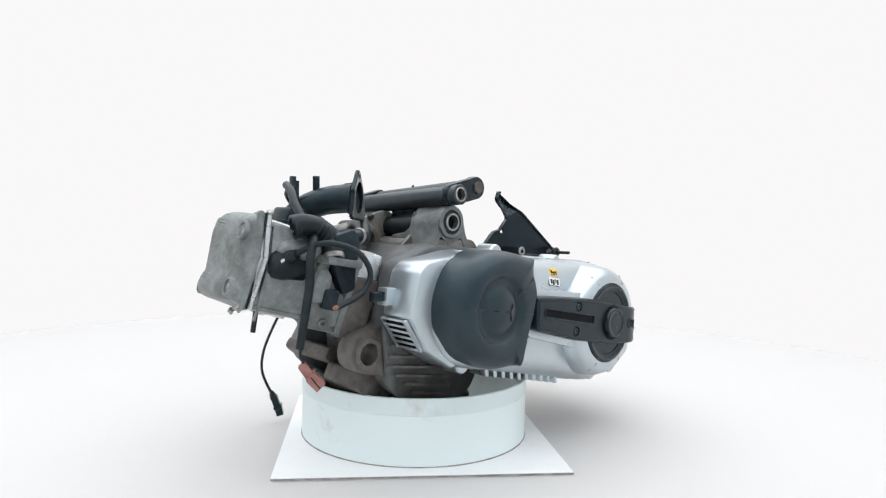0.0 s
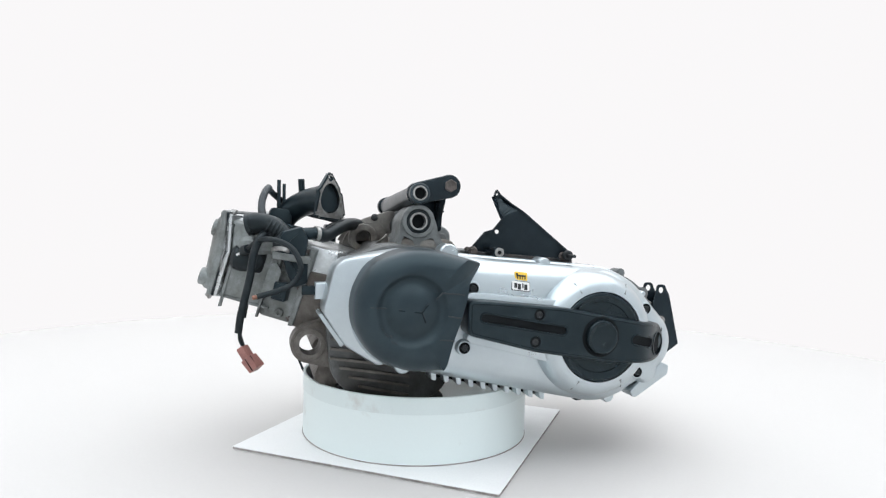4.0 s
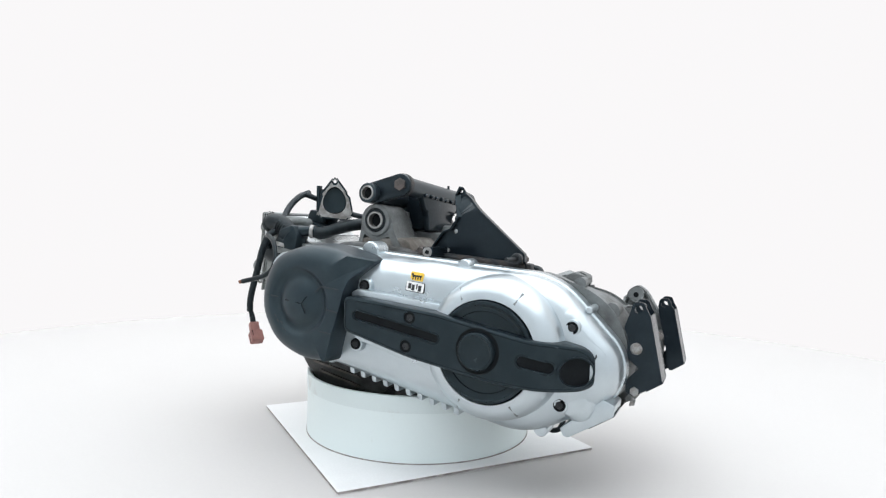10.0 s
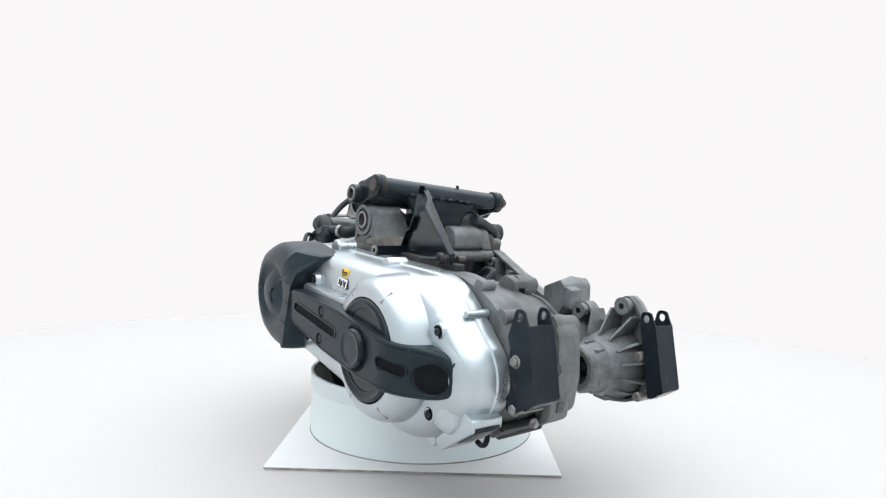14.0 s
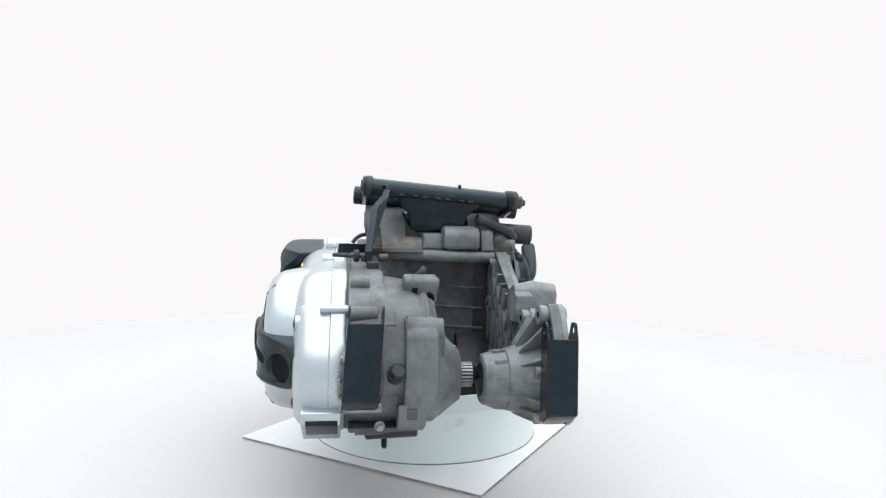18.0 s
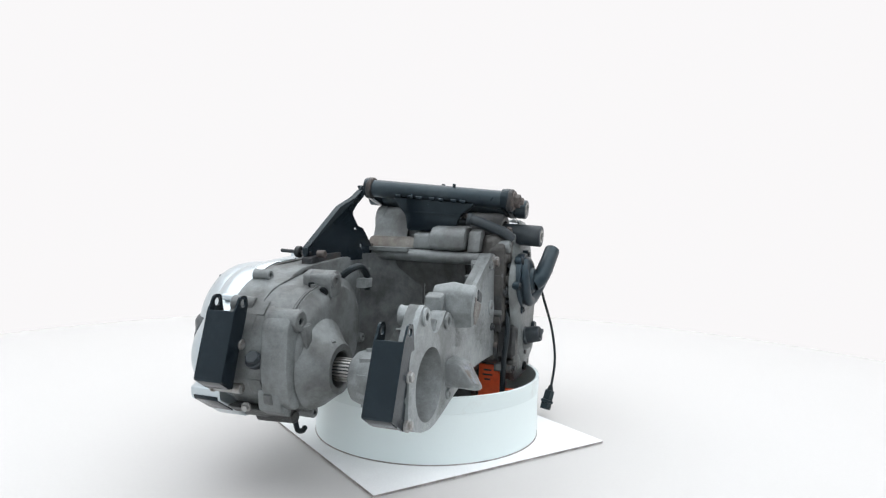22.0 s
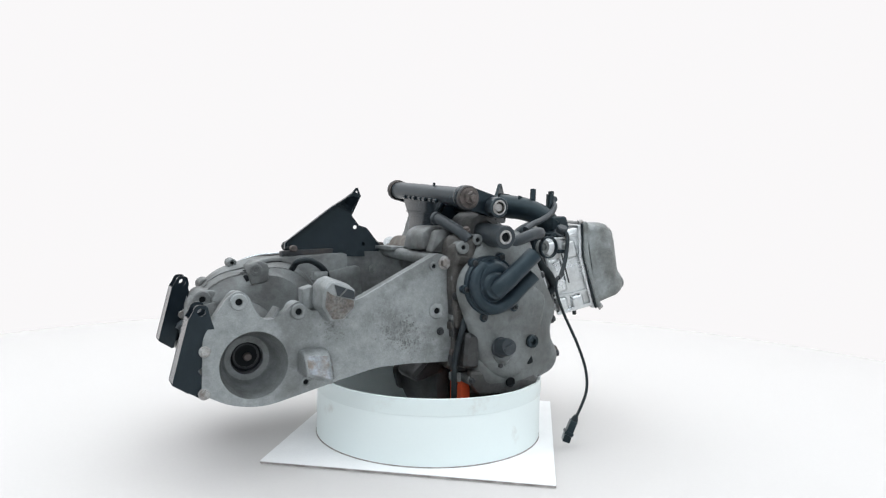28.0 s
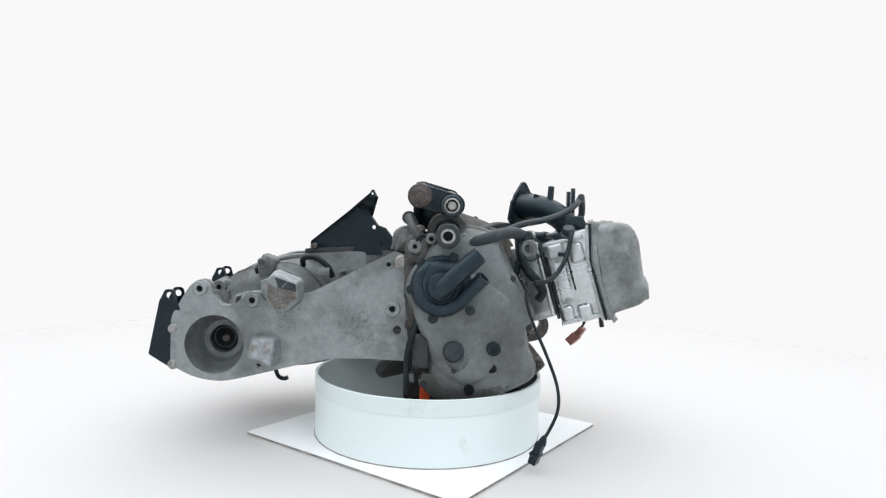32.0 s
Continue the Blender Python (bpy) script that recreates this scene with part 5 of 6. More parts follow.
    for x, y, vv in ((0.143, 0.068, -0.062), (0.140, 0.068, 0.095), (0.142, -0.0875, -0.062), (0.135, -0.112, 0.095)):
        part("flange_bolt", bolt(hp(x, y, vv), HEAD.to_3x3() @ Vector((1, 0.2, 0)), 0.010, 0.007), BOLT, v)
    for x, y in ((0.108, 0.030), (0.010, -0.076)):
        boss(hp(x, y, -0.05), hp(x, y, -0.066), 0.0085, 0.003, ALU_HEAD, head)
    # rounded casting lines on the left face
    part("cast_swell", loft([(-0.056, hull([(0.100, 0.020, 0.020), (0.060, 0.034, 0.018)])), (-0.072, hull([(0.100, 0.020, 0.017), (0.060, 0.034, 0.014)])), (-0.078, hull([(0.100, 0.020, 0.010), (0.060, 0.034, 0.008)]))], HEAD), ALU_HEAD, head)
    for x, y0, y1 in ((0.046, -0.095, -0.030), (0.117, -0.10, 0.03)):
        part("cast_rib", bar(hp(x, y0, -0.0665), hp(x, y1, -0.0665), 0.008, 0.0035, 0.001), ALU_HEAD, head)
    part("foot_lip", head_block(rounded([(0.030, -0.100), (0.110, -0.108), (0.112, -0.101), (0.030, -0.093)], 0.002), -0.068, 0.02, 0.002), ALU_HEAD, head)
    part("coil_bracket", block(rounded([(0.022, -0.042), (0.046, -0.048), (0.046, 0.005), (0.034, 0.012), (0.022, 0.0)], 0.003), -0.082, -0.078, 0.001, HEAD), ALU_HEAD, head)
    part("coil_block", block(rounded([(0.000, -0.050), (0.026, -0.052), (0.028, -0.020), (0.004, -0.016)], 0.003), -0.086, -0.062, 0.003, HEAD), PLASTIC, head, "black plastic coil block")
    part("joint_face", block(rounded([(-0.022, -0.09), (-0.012, -0.092), (-0.010, 0.055), (-0.022, 0.055)], 0.002), -0.066, 0.03, 0.002, HEAD), ALU_HEAD, head)
    for y in (-0.08, -0.02, 0.045):
        part("joint_bolt", bolt(hp(-0.010, y, -0.058), HEAD.to_3x3() @ Vector((1, 0, 0)), 0.009, 0.006), BOLT_RUST, head)
    # plug pocket on the left face, boot and lead
    part("plug_well", block(rounded([(0.060, -0.018), (0.098, -0.024), (0.102, 0.018), (0.06, 0.022)], 0.008), -0.0710, -0.055, 0.001, HEAD), DARK, head)
    part("boot_flange", block(rounded([(0.03, -0.05), (0.048, -0.05), (0.048, 0.045), (0.03, 0.05)], 0.004), -0.075, -0.058, 0.003, HEAD), ALU_HEAD, head)
    boot = part("plug_boot", lathe((-0.292, -0.046, 0.334), (-0.90, 0.08, 0.12), [(0, 0.017), (0.014, 0.0175), (0.020, 0.0215), (0.034, 0.0245), (0.058, 0.0250), (0.072, 0.022), (0.078, 0.015), (0.080, 0.001)], 28), RUBBER, engine, "black rubber spark plug boot")
    part("boot_arm", pipe([(-0.350, -0.044, 0.347), (-0.346, -0.060, 0.355), (-0.340, -0.075, 0.360)], 0.0125, 14, r_end=0.0080), RUBBER, boot)
    part("boot_mark", block(rounded([(-0.360, 0.346), (-0.349, 0.352), (-0.350, 0.356), (-0.361, 0.350)], 0.001), -0.0635, -0.0590, 0), WHITE, boot)
    part("plug_lead", pipe([(-0.340, -0.074, 0.360), (-0.324, -0.094, 0.374), (-0.3013, -0.1173, 0.3785), (-0.270, -0.138, 0.366), (-0.2545, -0.151, 0.337), (-0.262, -0.153, 0.312), (-0.285, -0.157, 0.297), (-0.325, -0.165, 0.286)], 0.0048, 10), RUBBER, engine, "looped black ignition lead")
    part("lead_end", rod((-0.322, -0.1645, 0.2865), (-0.332, -0.1665, 0.2845), 0.0036, n=12, bev=0.001), COPPER, engine, "bare copper end")
    # thick elbow hose with its clamp
    h = part("elbow_hose", pipe([(-0.339, -0.066, 0.402), (-0.328, -0.070, 0.406), (-0.302, -0.072, 0.4015), (-0.281, -0.080, 0.385), (-0.283, -0.091, 0.366), (-0.285, -0.0955, 0.355)], 0.0185, 22, r_end=0.0160), RUBBER, engine, "thick ribbed black elbow hose")
    part("hose_mouth", sleeve((-0.3425, -0.065, 0.4012), (-0.334, -0.0675, 0.4035), 0.0200, 0.016), RUBBER, h)
    for s in (0.2, 0.4, 0.6, 0.8):
        p = Vector((-0.312, -0.0715, 0.404)).lerp(Vector((-0.282, -0.079, 0.387)), s)
        part("hose_rib", sleeve(p - Vector((0.0015, 0, -0.0009)), p + Vector((0.0015, 0, -0.0009)), 0.0188, 0.016), RUBBER, h)
    part("hose_clamp", sleeve((-0.2845, -0.0935, 0.3605), (-0.2855, -0.0965, 0.3530), 0.0172, 0.0145), BUSH, h, "bright hose clamp")
    # thermostat housing, its hose and clamp
    th = part("thermostat", block(rounded([(-0.296, 0.352), (-0.244, 0.345), (-0.238, 0.378), (-0.250, 0.402), (-0.285, 0.392)], 0.006), -0.105, -0.066, 0.005), PLASTIC, engine, "black plastic thermostat housing")
    part("thermostat_neck", rod((-0.25, -0.085, 0.388), (-0.214, -0.074, 0.390), 0.011, n=20), PLASTIC, th)
    part("thermostat_plate", block(rounded([(-0.30, 0.345), (-0.235, 0.335), (-0.232, 0.348), (-0.30, 0.360)], 0.003), -0.105, -0.06, 0.002), ALU_HEAD, th)
    part("thermostat_leg", block(rounded([(-0.285, 0.36), (-0.235, 0.35), (-0.238, 0.30), (-0.262, 0.292), (-0.275, 0.32)], 0.006), -0.092, -0.066, 0.004), PLASTIC, th)
    part("coolant_hose", pipe([(-0.222, -0.076, 0.389), (-0.205, -0.065, 0.386), (-0.185, -0.04, 0.396), (-0.16, 0.0, 0.405), (-0.13, 0.06, 0.405), (-0.10, 0.12, 0.395), (-0.075, 0.16, 0.372)], 0.0125, 16), RUBBER, engine, "grey-black coolant hose")
    part("hose_clamp", sleeve((-0.226, -0.0775, 0.389), (-0.219, -0.0745, 0.3885), 0.0138, 0.0115), BUSH, th)
    part("elbow_stub", pipe([(-0.315, -0.06, 0.40), (-0.305, -0.04, 0.405), (-0.29, 0.0, 0.40)], 0.015, 16), ALU_HEAD, engine)
    # wiring loom on the left with its dull red plug
    part("loom", pipe([(-0.30, -0.06, 0.392), (-0.318, -0.088, 0.382), (-0.330, -0.098, 0.355), (-0.337, -0.107, 0.309), (-0.350, -0.112, 0.250), (-0.354, -0.110, 0.218)], 0.0075, 12, r_end=0.0065), RUBBER, engine, "black taped wiring loom")
    for k in (-1, 0, 1):
        part("loom_wire", pipe([(-0.353, -0.110 + 0.003 * k, 0.222), (-0.350 + 0.002 * k, -0.107 + 0.003 * k, 0.205), (-0.343, -0.110 + 0.004 * k, 0.188)], 0.0022, 8), RUBBER, engine)
    plug = part("loom_plug", bar((-0.348, -0.106, 0.193), (-0.335, -0.114, 0.172), 0.018, 0.013, 0.002), PINK, engine, "dull red plastic wiring plug")
    part("plug_housing", bar((-0.337, -0.113, 0.176), (-0.322, -0.122, 0.158), 0.025, 0.018, 0.002), PINK, plug)
    for k in (-1, 0, 1):
        part("plug_slot", bar((-0.338 + 0.004 * k, -0.124, 0.178 + 0.003 * k), (-0.326 + 0.004 * k, -0.132, 0.160 + 0.003 * k), 0.0012, 0.0016, 0.0003), DARK, plug)


cylinder_and_head()


def intake():
    e = part("intake_elbow", pipe([(-0.200, -0.032, 0.454), (-0.212, -0.014, 0.452), (-0.232, 0.014, 0.447), (-0.256, 0.036, 0.434), (-0.274, 0.046, 0.415), (-0.280, 0.046, 0.390)], 0.0262, 24, r_end=0.022), PLASTIC, engine, "black cast intake elbow")
    n = Vector((0.60, -0.80, 0.05)).normalized()
    right = Vector((0.80, 0.60, 0)).normalized()
    fm = Matrix.Translation((-0.1985, -0.034, 0.453)) @ Matrix(((right.x, 0, n.x, 0), (right.y, 0, n.y, 0), (0, 1, 0, 0), (0, 0, 0, 1)))
    tri = hull([(0.0, 0.040, 0.008), (-0.028, -0.026, 0.009), (0.028, -0.030, 0.009), (0.0, 0.002, 0.031)], 60)
    tri = [(x * (1 + 0.05 * math.sin(5 * i * 0.21) + 0.03 * math.sin(i * 1.3)), y * (1 + 0.03 * math.sin(i * 0.9))) for i, (x, y) in enumerate(tri)]
    hole = [(0.0235 * math.cos(a) * (1 - 0.18 * math.sin(a)), 0.001 + 0.028 * math.sin(a)) for a in (2 * math.pi * i / 40 for i in range(40))]
    part("intake_flange", plate(tri, [hole, circ(0, 0.0405, 0.0035, 12), circ(0.029, -0.031, 0.0035, 12), circ(-0.029, -0.027, 0.0035, 12)], -0.001, 0.005, fm), PLASTIC, e, "three-cornered flange")
    part("flange_face", plate(inset(tri, 0.004), [hole, circ(0, 0.0385, 0.0065, 12)], 0.005, 0.0062, fm), BUSH, e, "grey worn sealing face")
    part("intake_bore", loft([(0.0035, hole), (-0.02, [(x * 0.9, y * 0.9) for x, y in hole])], fm, (False, True)), DARK, e)
    part("bore_floor", block(inset(hole, 0.001), -0.008, -0.005, 0, fm), DARK, e)
    for (u, v, z, h, w) in ((-0.286, 0.03, 0.425, 0.063, 0.007), (-0.276, 0.036, 0.425, 0.056, 0.006)):
        part("intake_tab", box(u - w / 2, u + w / 2, v - 0.005, v + 0.007, z, z + h, 0.001), PLASTIC, e)
    part("vacuum_stub", rod((-0.243, 0.024, 0.465), (-0.245, 0.022, 0.491), 0.0062, n=16, bev=0.001), PLASTIC, e)
    part("intake_rib", block(rounded([(-0.262, 0.452), (-0.24, 0.468), (-0.212, 0.477), (-0.212, 0.462)], 0.004), 0.012, 0.016, 0.001), PLASTIC, e)
    part("injector_block", block(rounded([(-0.315, 0.395), (-0.262, 0.402), (-0.262, 0.432), (-0.30, 0.435)], 0.006), 0.015, 0.07, 0.005), PLASTIC, e)
    part("injector_seat", block(rounded([(-0.32, 0.402), (-0.24, 0.388), (-0.24, 0.398), (-0.32, 0.414)], 0.003), 0.0, 0.095, 0.003), PLASTIC, e)
    part("loom_over", pipe([(-0.305, 0.005, 0.468), (-0.290, 0.040, 0.456), (-0.262, 0.062, 0.438), (-0.220, 0.085, 0.424), (-0.180, 0.112, 0.416), (-0.150, 0.130, 0.405)], 0.0060, 12), HOSE, engine, "grey sheathed wiring loom over the intake")
    part("loom_front", pipe([(-0.305, 0.02, 0.472), (-0.312, -0.005, 0.462), (-0.318, -0.03, 0.44), (-0.315, -0.05, 0.415), (-0.30, -0.06, 0.392)], 0.0068, 12), HOSE, engine)
    # sensor, ring clip and lead on the right
    s = part("sensor", lathe((-0.268, 0.088, 0.392), (0.1, 0.5, 0.8), [(0, 0.015), (0.010, 0.015), (0.012, 0.012), (0.022, 0.011), (0.024, 0.009), (0.024, 0.001)], 24), HOSE, engine, "grey temperature sensor with lead")
    part("sensor_lead", pipe([(-0.266, 0.096, 0.408), (-0.268, 0.112, 0.395), (-0.262, 0.120, 0.37), (-0.252, 0.128, 0.345), (-0.236, 0.140, 0.325), (-0.215, 0.160, 0.315), (-0.192, 0.182, 0.315)], 0.0042, 10), RUBBER, s)
    part("lead_clip", box(-0.266, -0.246, 0.104, 0.116, 0.358, 0.366, 0.002), PLASTIC, s)
    part("ring_clip", sleeve((-0.188, 0.150, 0.372), (-0.188, 0.158, 0.372), 0.0215, 0.0185), PLASTIC, engine, "black round hose clip")
    part("clip_core", lathe((-0.188, 0.100, 0.372), RIGHT, [(0, 0.0165), (0.036, 0.0162), (0.039, 0.0145), (0.039, 0.008), (0.035, 0.007), (0.035, 0.001)], 28), ALU_HEAD, engine)
    part("valve_body", block(rounded([(-0.195, 0.36), (-0.17, 0.352), (-0.165, 0.40), (-0.19, 0.405)], 0.006), 0.09, 0.135, 0.005), PLASTIC, engine)
    part("clip_strap", bar((-0.178, 0.125, 0.37), (-0.165, 0.14, 0.325), 0.010, 0.006, 0.001), PLASTIC, engine)
    part("right_lead", pipe([(-0.175, 0.130, 0.36), (-0.185, 0.140, 0.335), (-0.203, 0.142, 0.315), (-0.215, 0.140, 0.295), (-0.208, 0.135, 0.280)], 0.0085, 12), RUBBER, engine, "black sheathed lead")
    # hose from the side cover up to the intake
    part("pump_hose", pipe([(-0.080, 0.178, 0.378), (-0.100, 0.182, 0.387), (-0.135, 0.178, 0.398), (-0.158, 0.165, 0.400), (-0.172, 0.145, 0.396)], 0.0105, 16), HOSE, engine, "grey coolant hose on the right")
    part("feed_pipe", rod((-0.03, 0.165, 0.385), (-0.075, 0.175, 0.378), 0.012, n=20, bev=0.001), STEEL_RUST, engine)
    # long lead hanging down on the right with its plug
    part("hanging_lead", pipe([(-0.195, 0.178, 0.3155), (-0.183, 0.190, 0.312), (-0.177, 0.198, 0.290), (-0.188, 0.208, 0.250), (-0.212, 0.220, 0.195), (-0.230, 0.226, 0.145), (-0.232, 0.228, 0.105), (-0.218, 0.226, 0.068), (-0.206, 0.224, 0.048)], 0.0028, 10), RUBBER, engine, "long black sensor lead hanging down")
    p = part("lead_plug", bar((-0.207, 0.2242, 0.050), (-0.199, 0.219, 0.024), 0.016, 0.013, 0.002), PLASTIC, engine, "black plastic sensor plug")
    part("plug_boot", lathe((-0.212, 0.225, 0.060), (0.3, -0.1, -0.95), [(0, 0.0036), (0.008, 0.0065), (0.016, 0.0075)], 16), RUBBER, p)
    part("plug_collar", bar((-0.2005, 0.220, 0.030), (-0.1985, 0.2187, 0.0235), 0.021, 0.017, 0.002), PLASTIC, p)
    part("plug_mouth", bar((-0.1985, 0.2187, 0.024), (-0.195, 0.2165, 0.010), 0.018, 0.014, 0.002), PLASTIC_SHINY, p)


intake()


def top_link():
    tube = part("pivot_tube", rod((0.011, -0.118, 0.481), (0.009, 0.182, 0.459), 0.0175, bev=0.002), TUBE, engine, "black steel pivot tube on top")
    for a, b in (((0.011, -0.122, 0.4813), (0.011, -0.110, 0.4803)), ((0.009, 0.168, 0.4602), (0.009, 0.180, 0.4594))):
        part("tube_collar", rod(a, b, 0.0215, bev=0.002), STEEL_RUST, tube)
    ax = Vector((-0.002, 0.30, -0.022)).normalized()
    part("pivot_bolt", bolt((0.0088, 0.181, 0.4593), ax, 0.022, 0.012, 1.15), BOLT_RUST, tube, "large rusty bolt")
    part("bolt_end", rod((0.0087, 0.19, 0.4587), (0.0086, 0.199, 0.458), 0.0068, n=16, bev=0.001), BOLT_RUST, tube)
    part("pivot_bolt", bolt((0.011, -0.121, 0.4812), -ax, 0.021, 0.011, 1.1), BOLT_RUST, tube, "large rusty bolt")
    bt = part("bush_tube", sleeve((-0.049, -0.144, 0.466), (-0.046, 0.194, 0.444), 0.0185, 0.0115), TUBE, engine, "black steel bush tube with open ends")
    for p, d in (((-0.049, -0.145, 0.4661), -ax), ((-0.046, 0.195, 0.4439), ax)):
        part("bush_ring", sleeve(Vector(p), Vector(p) - d * 0.012, 0.0135, 0.0105), BUSH, bt, "bright steel inner bush")
    part("bush_core", rod((-0.049, -0.136, 0.4655), (-0.046, 0.186, 0.4445), 0.0104, n=18), DARK, bt)
    part("bush_bolt", rod((-0.046, 0.176, 0.4452), (-0.046, 0.191, 0.4442), 0.0088, n=18, bev=0.002), BUSH, bt, "bright bolt end inside the bush")
    for v, zz in ((-0.128, 0.0), (0.158, -0.020)):
        part("link_plate", block(hull([(0.010, 0.481 + zz, 0.021), (-0.049, 0.466 + zz, 0.020)]), v, v + 0.016, 0.003), STEEL, engine)
    part("link_web", block(rounded([(0.018, 0.472), (-0.012, 0.476), (-0.052, 0.462), (-0.045, 0.418), (-0.03, 0.40), (0.0, 0.398), (0.014, 0.415)], 0.012), -0.020, 0.055, 0.006), STEEL, engine, "black pressed steel web")
    across = Matrix(((0, 0, 1, 0), (1, 0, 0, 0), (0, 1, 0, 0), (0, 0, 0, 1)))
    part("web_face", block(rounded([(-0.0636, 0.466, 0.004), (0.108, 0.4555, 0.004), (0.098, 0.442, 0.01), (0.078, 0.428, 0.02), (0.068, 0.400, 0.01), (-0.033, 0.396, 0.01), (-0.036, 0.428, 0.02), (-0.052, 0.444, 0.012)], 0.008), 0.010, 0.0235, 0.004, across), STEEL, engine, "tapering black web welded under the tube")
    for i in range(7):
        v = -0.058 + 0.0225 * i + (0.004 if i % 2 else 0.0)
        part("weld_bead", rod((0.0245, v, 0.4655 - 0.0016 * i), (0.0250, v + 0.013, 0.4645 - 0.0016 * i), 0.0042, n=10, bev=0.0015), STEEL, engine)
    part("web_crease", bar((0.0240, -0.040, 0.436), (0.0240, 0.080, 0.430), 0.003, 0.003, 0.001), STEEL, engine)
    part("web_tab", box(0.016, 0.019, 0.060, 0.066, 0.482, 0.490, 0.001), STEEL, engine)
    part("silent_block", rod((-0.043, -0.058, 0.412), (-0.041, 0.085, 0.402), 0.021, bev=0.003), RUBBER, engine, "black rubber silent block")
    part("block_nut", bolt((-0.043, -0.030, 0.4115), -RIGHT, 0.024, 0.012), BOLT_RUST, engine)
    lug = rounded([(-0.086, 0.365), (-0.0785, 0.395), (-0.0765, 0.425, 0.028), (-0.045, 0.4515, 0.032), (-0.0135, 0.425, 0.028), (-0.0055, 0.39), (0.012, 0.365)], 0.012)
    pockets = [rounded(q, 0.004) for q in ([(-0.078, 0.3685), (-0.0710, 0.3900), (-0.0640, 0.3860), (-0.0520, 0.3790), (-0.0500, 0.3685)], [(-0.0410, 0.3685), (-0.0400, 0.3780), (-0.0270, 0.3840), (-0.0160, 0.3860), (-0.0080, 0.3685)])]
    lg = part("mount_lug", plate(lug, [circ(-0.045, 0.416, 0.0225, 32), *pockets], -0.116, -0.042), ALU, engine, "grey cast mounting lug")
    part("lug_rim", sleeve((-0.045, -0.120, 0.416), (-0.045, -0.100, 0.416), 0.0305, 0.0225), ALU, lg)
    part("lug_fillet", block(rounded([(-0.048, 0.436), (-0.040, 0.430), (-0.034, 0.405), (-0.016, 0.394), (0.020, 0.389), (0.020, 0.362), (-0.048, 0.362)], 0.006), -0.074, -0.014, 0.004, across), ALU, lg)
    part("lug_back", block(rounded([(-0.084, 0.362), (-0.076, 0.392), (-0.010, 0.390), (-0.002, 0.362)], 0.004), -0.104, -0.080, 0.001), CASE_BROWN, lg)
    part("mount_rubber", sleeve((-0.045, -0.119, 0.416), (-0.045, -0.05, 0.416), 0.0222, 0.0165), RUBBER, lg)
    part("mount_bush", sleeve((-0.045, -0.1225, 0.416), (-0.045, -0.045, 0.416), 0.0165, 0.0130), BUSH, lg, "bright steel bush")
    part("bush_core", rod((-0.045, -0.110, 0.416), (-0.045, -0.048, 0.416), 0.0129, n=18), DARK, lg)
    rb = part("right_lug", lathe((-0.041, 0.085, 0.400), RIGHT, [(0, 0.037), (0.06, 0.037), (0.068, 0.033), (0.068, 0.022), (0.060, 0.0215)], 40), ALU_DIRT, engine, "cast right mounting boss")
    part("spacer_tube", sleeve((-0.0415, 0.10, 0.3985), (-0.040, 0.226, 0.3925), 0.0205, 0.0115), HOSE, rb, "grey spacer tube")
    part("spacer_ring", sleeve((-0.040, 0.2265, 0.3925), (-0.040, 0.20, 0.3935), 0.0135, 0.0085), BUSH, rb)
    part("spacer_core", rod((-0.0405, 0.15, 0.396), (-0.040, 0.221, 0.3928), 0.0085, n=16), DARK, rb)
    # left side of the case top: drilled web beside the lug
    web = rounded([(-0.165, 0.352), (-0.155, 0.385), (-0.125, 0.408), (-0.085, 0.412), (-0.06, 0.36)], 0.012)
    part("case_web", plate(web, [circ(-0.123, 0.381, 0.0155, 24)], 0.048, 0.10), CASE_TAN, engine, "drilled cast web")
    eye = part("drilled_boss", sleeve((-0.121, 0.030, 0.3795), (-0.121, 0.105, 0.3795), 0.0285, 0.0160), CASE_TAN, engine, "drilled cast boss")
    part("boss_bore", rod((-0.121, 0.085, 0.3795), (-0.121, 0.090, 0.3795), 0.0159, n=24), DARK, eye)
    web = part("rear_web", block(rounded([(-0.170, 0.372), (-0.150, 0.402), (-0.112, 0.420), (-0.062, 0.436), (-0.040, 0.432), (-0.040, 0.39), (-0.10, 0.372)], 0.006), 0.060, 0.070, 0.002), CASE_TAN, engine, "flat cast web running up to the mount")
    part("web_bolt", bolt((-0.094, 0.060, 0.421), LEFT, 0.010, 0.006), BOLT_DARK, web)
    part("deck_rib", block(rounded([(-0.150, 0.340), (-0.128, 0.352), (-0.090, 0.392), (-0.086, 0.372), (-0.120, 0.338)], 0.004), -0.060, -0.050, 0.002), CASE_TAN, engine)
    part("case_top", block(rounded([(-0.185, 0.325), (-0.16, 0.342), (-0.100, 0.352), (-0.078, 0.384), (0.02, 0.384), (0.035, 0.36), (0.03, 0.335)], 0.012), -0.115, 0.125, 0.004), CASE_TAN, engine)
    part("rust_block", block(rounded([(-0.125, 0.372), (-0.07, 0.382), (-0.07, 0.402), (-0.12, 0.395)], 0.006), 0.07, 0.165, 0.006), STEEL_RUST, engine, "rust-brown bracket")
    # black elbow pipe at the right rear
    el = part("elbow_pipe", pipe([(0.031, 0.099, 0.4225), (0.027, 0.114, 0.419), (0.021, 0.140, 0.409), (0.014, 0.166, 0.398), (0.006, 0.178, 0.386)], 0.0100, 16), HOSE, engine, "black elbow pipe")
    part("elbow_lip", sleeve((0.0315, 0.096, 0.423), (0.0300, 0.104, 0.4215), 0.0122, 0.0085), HOSE, el)
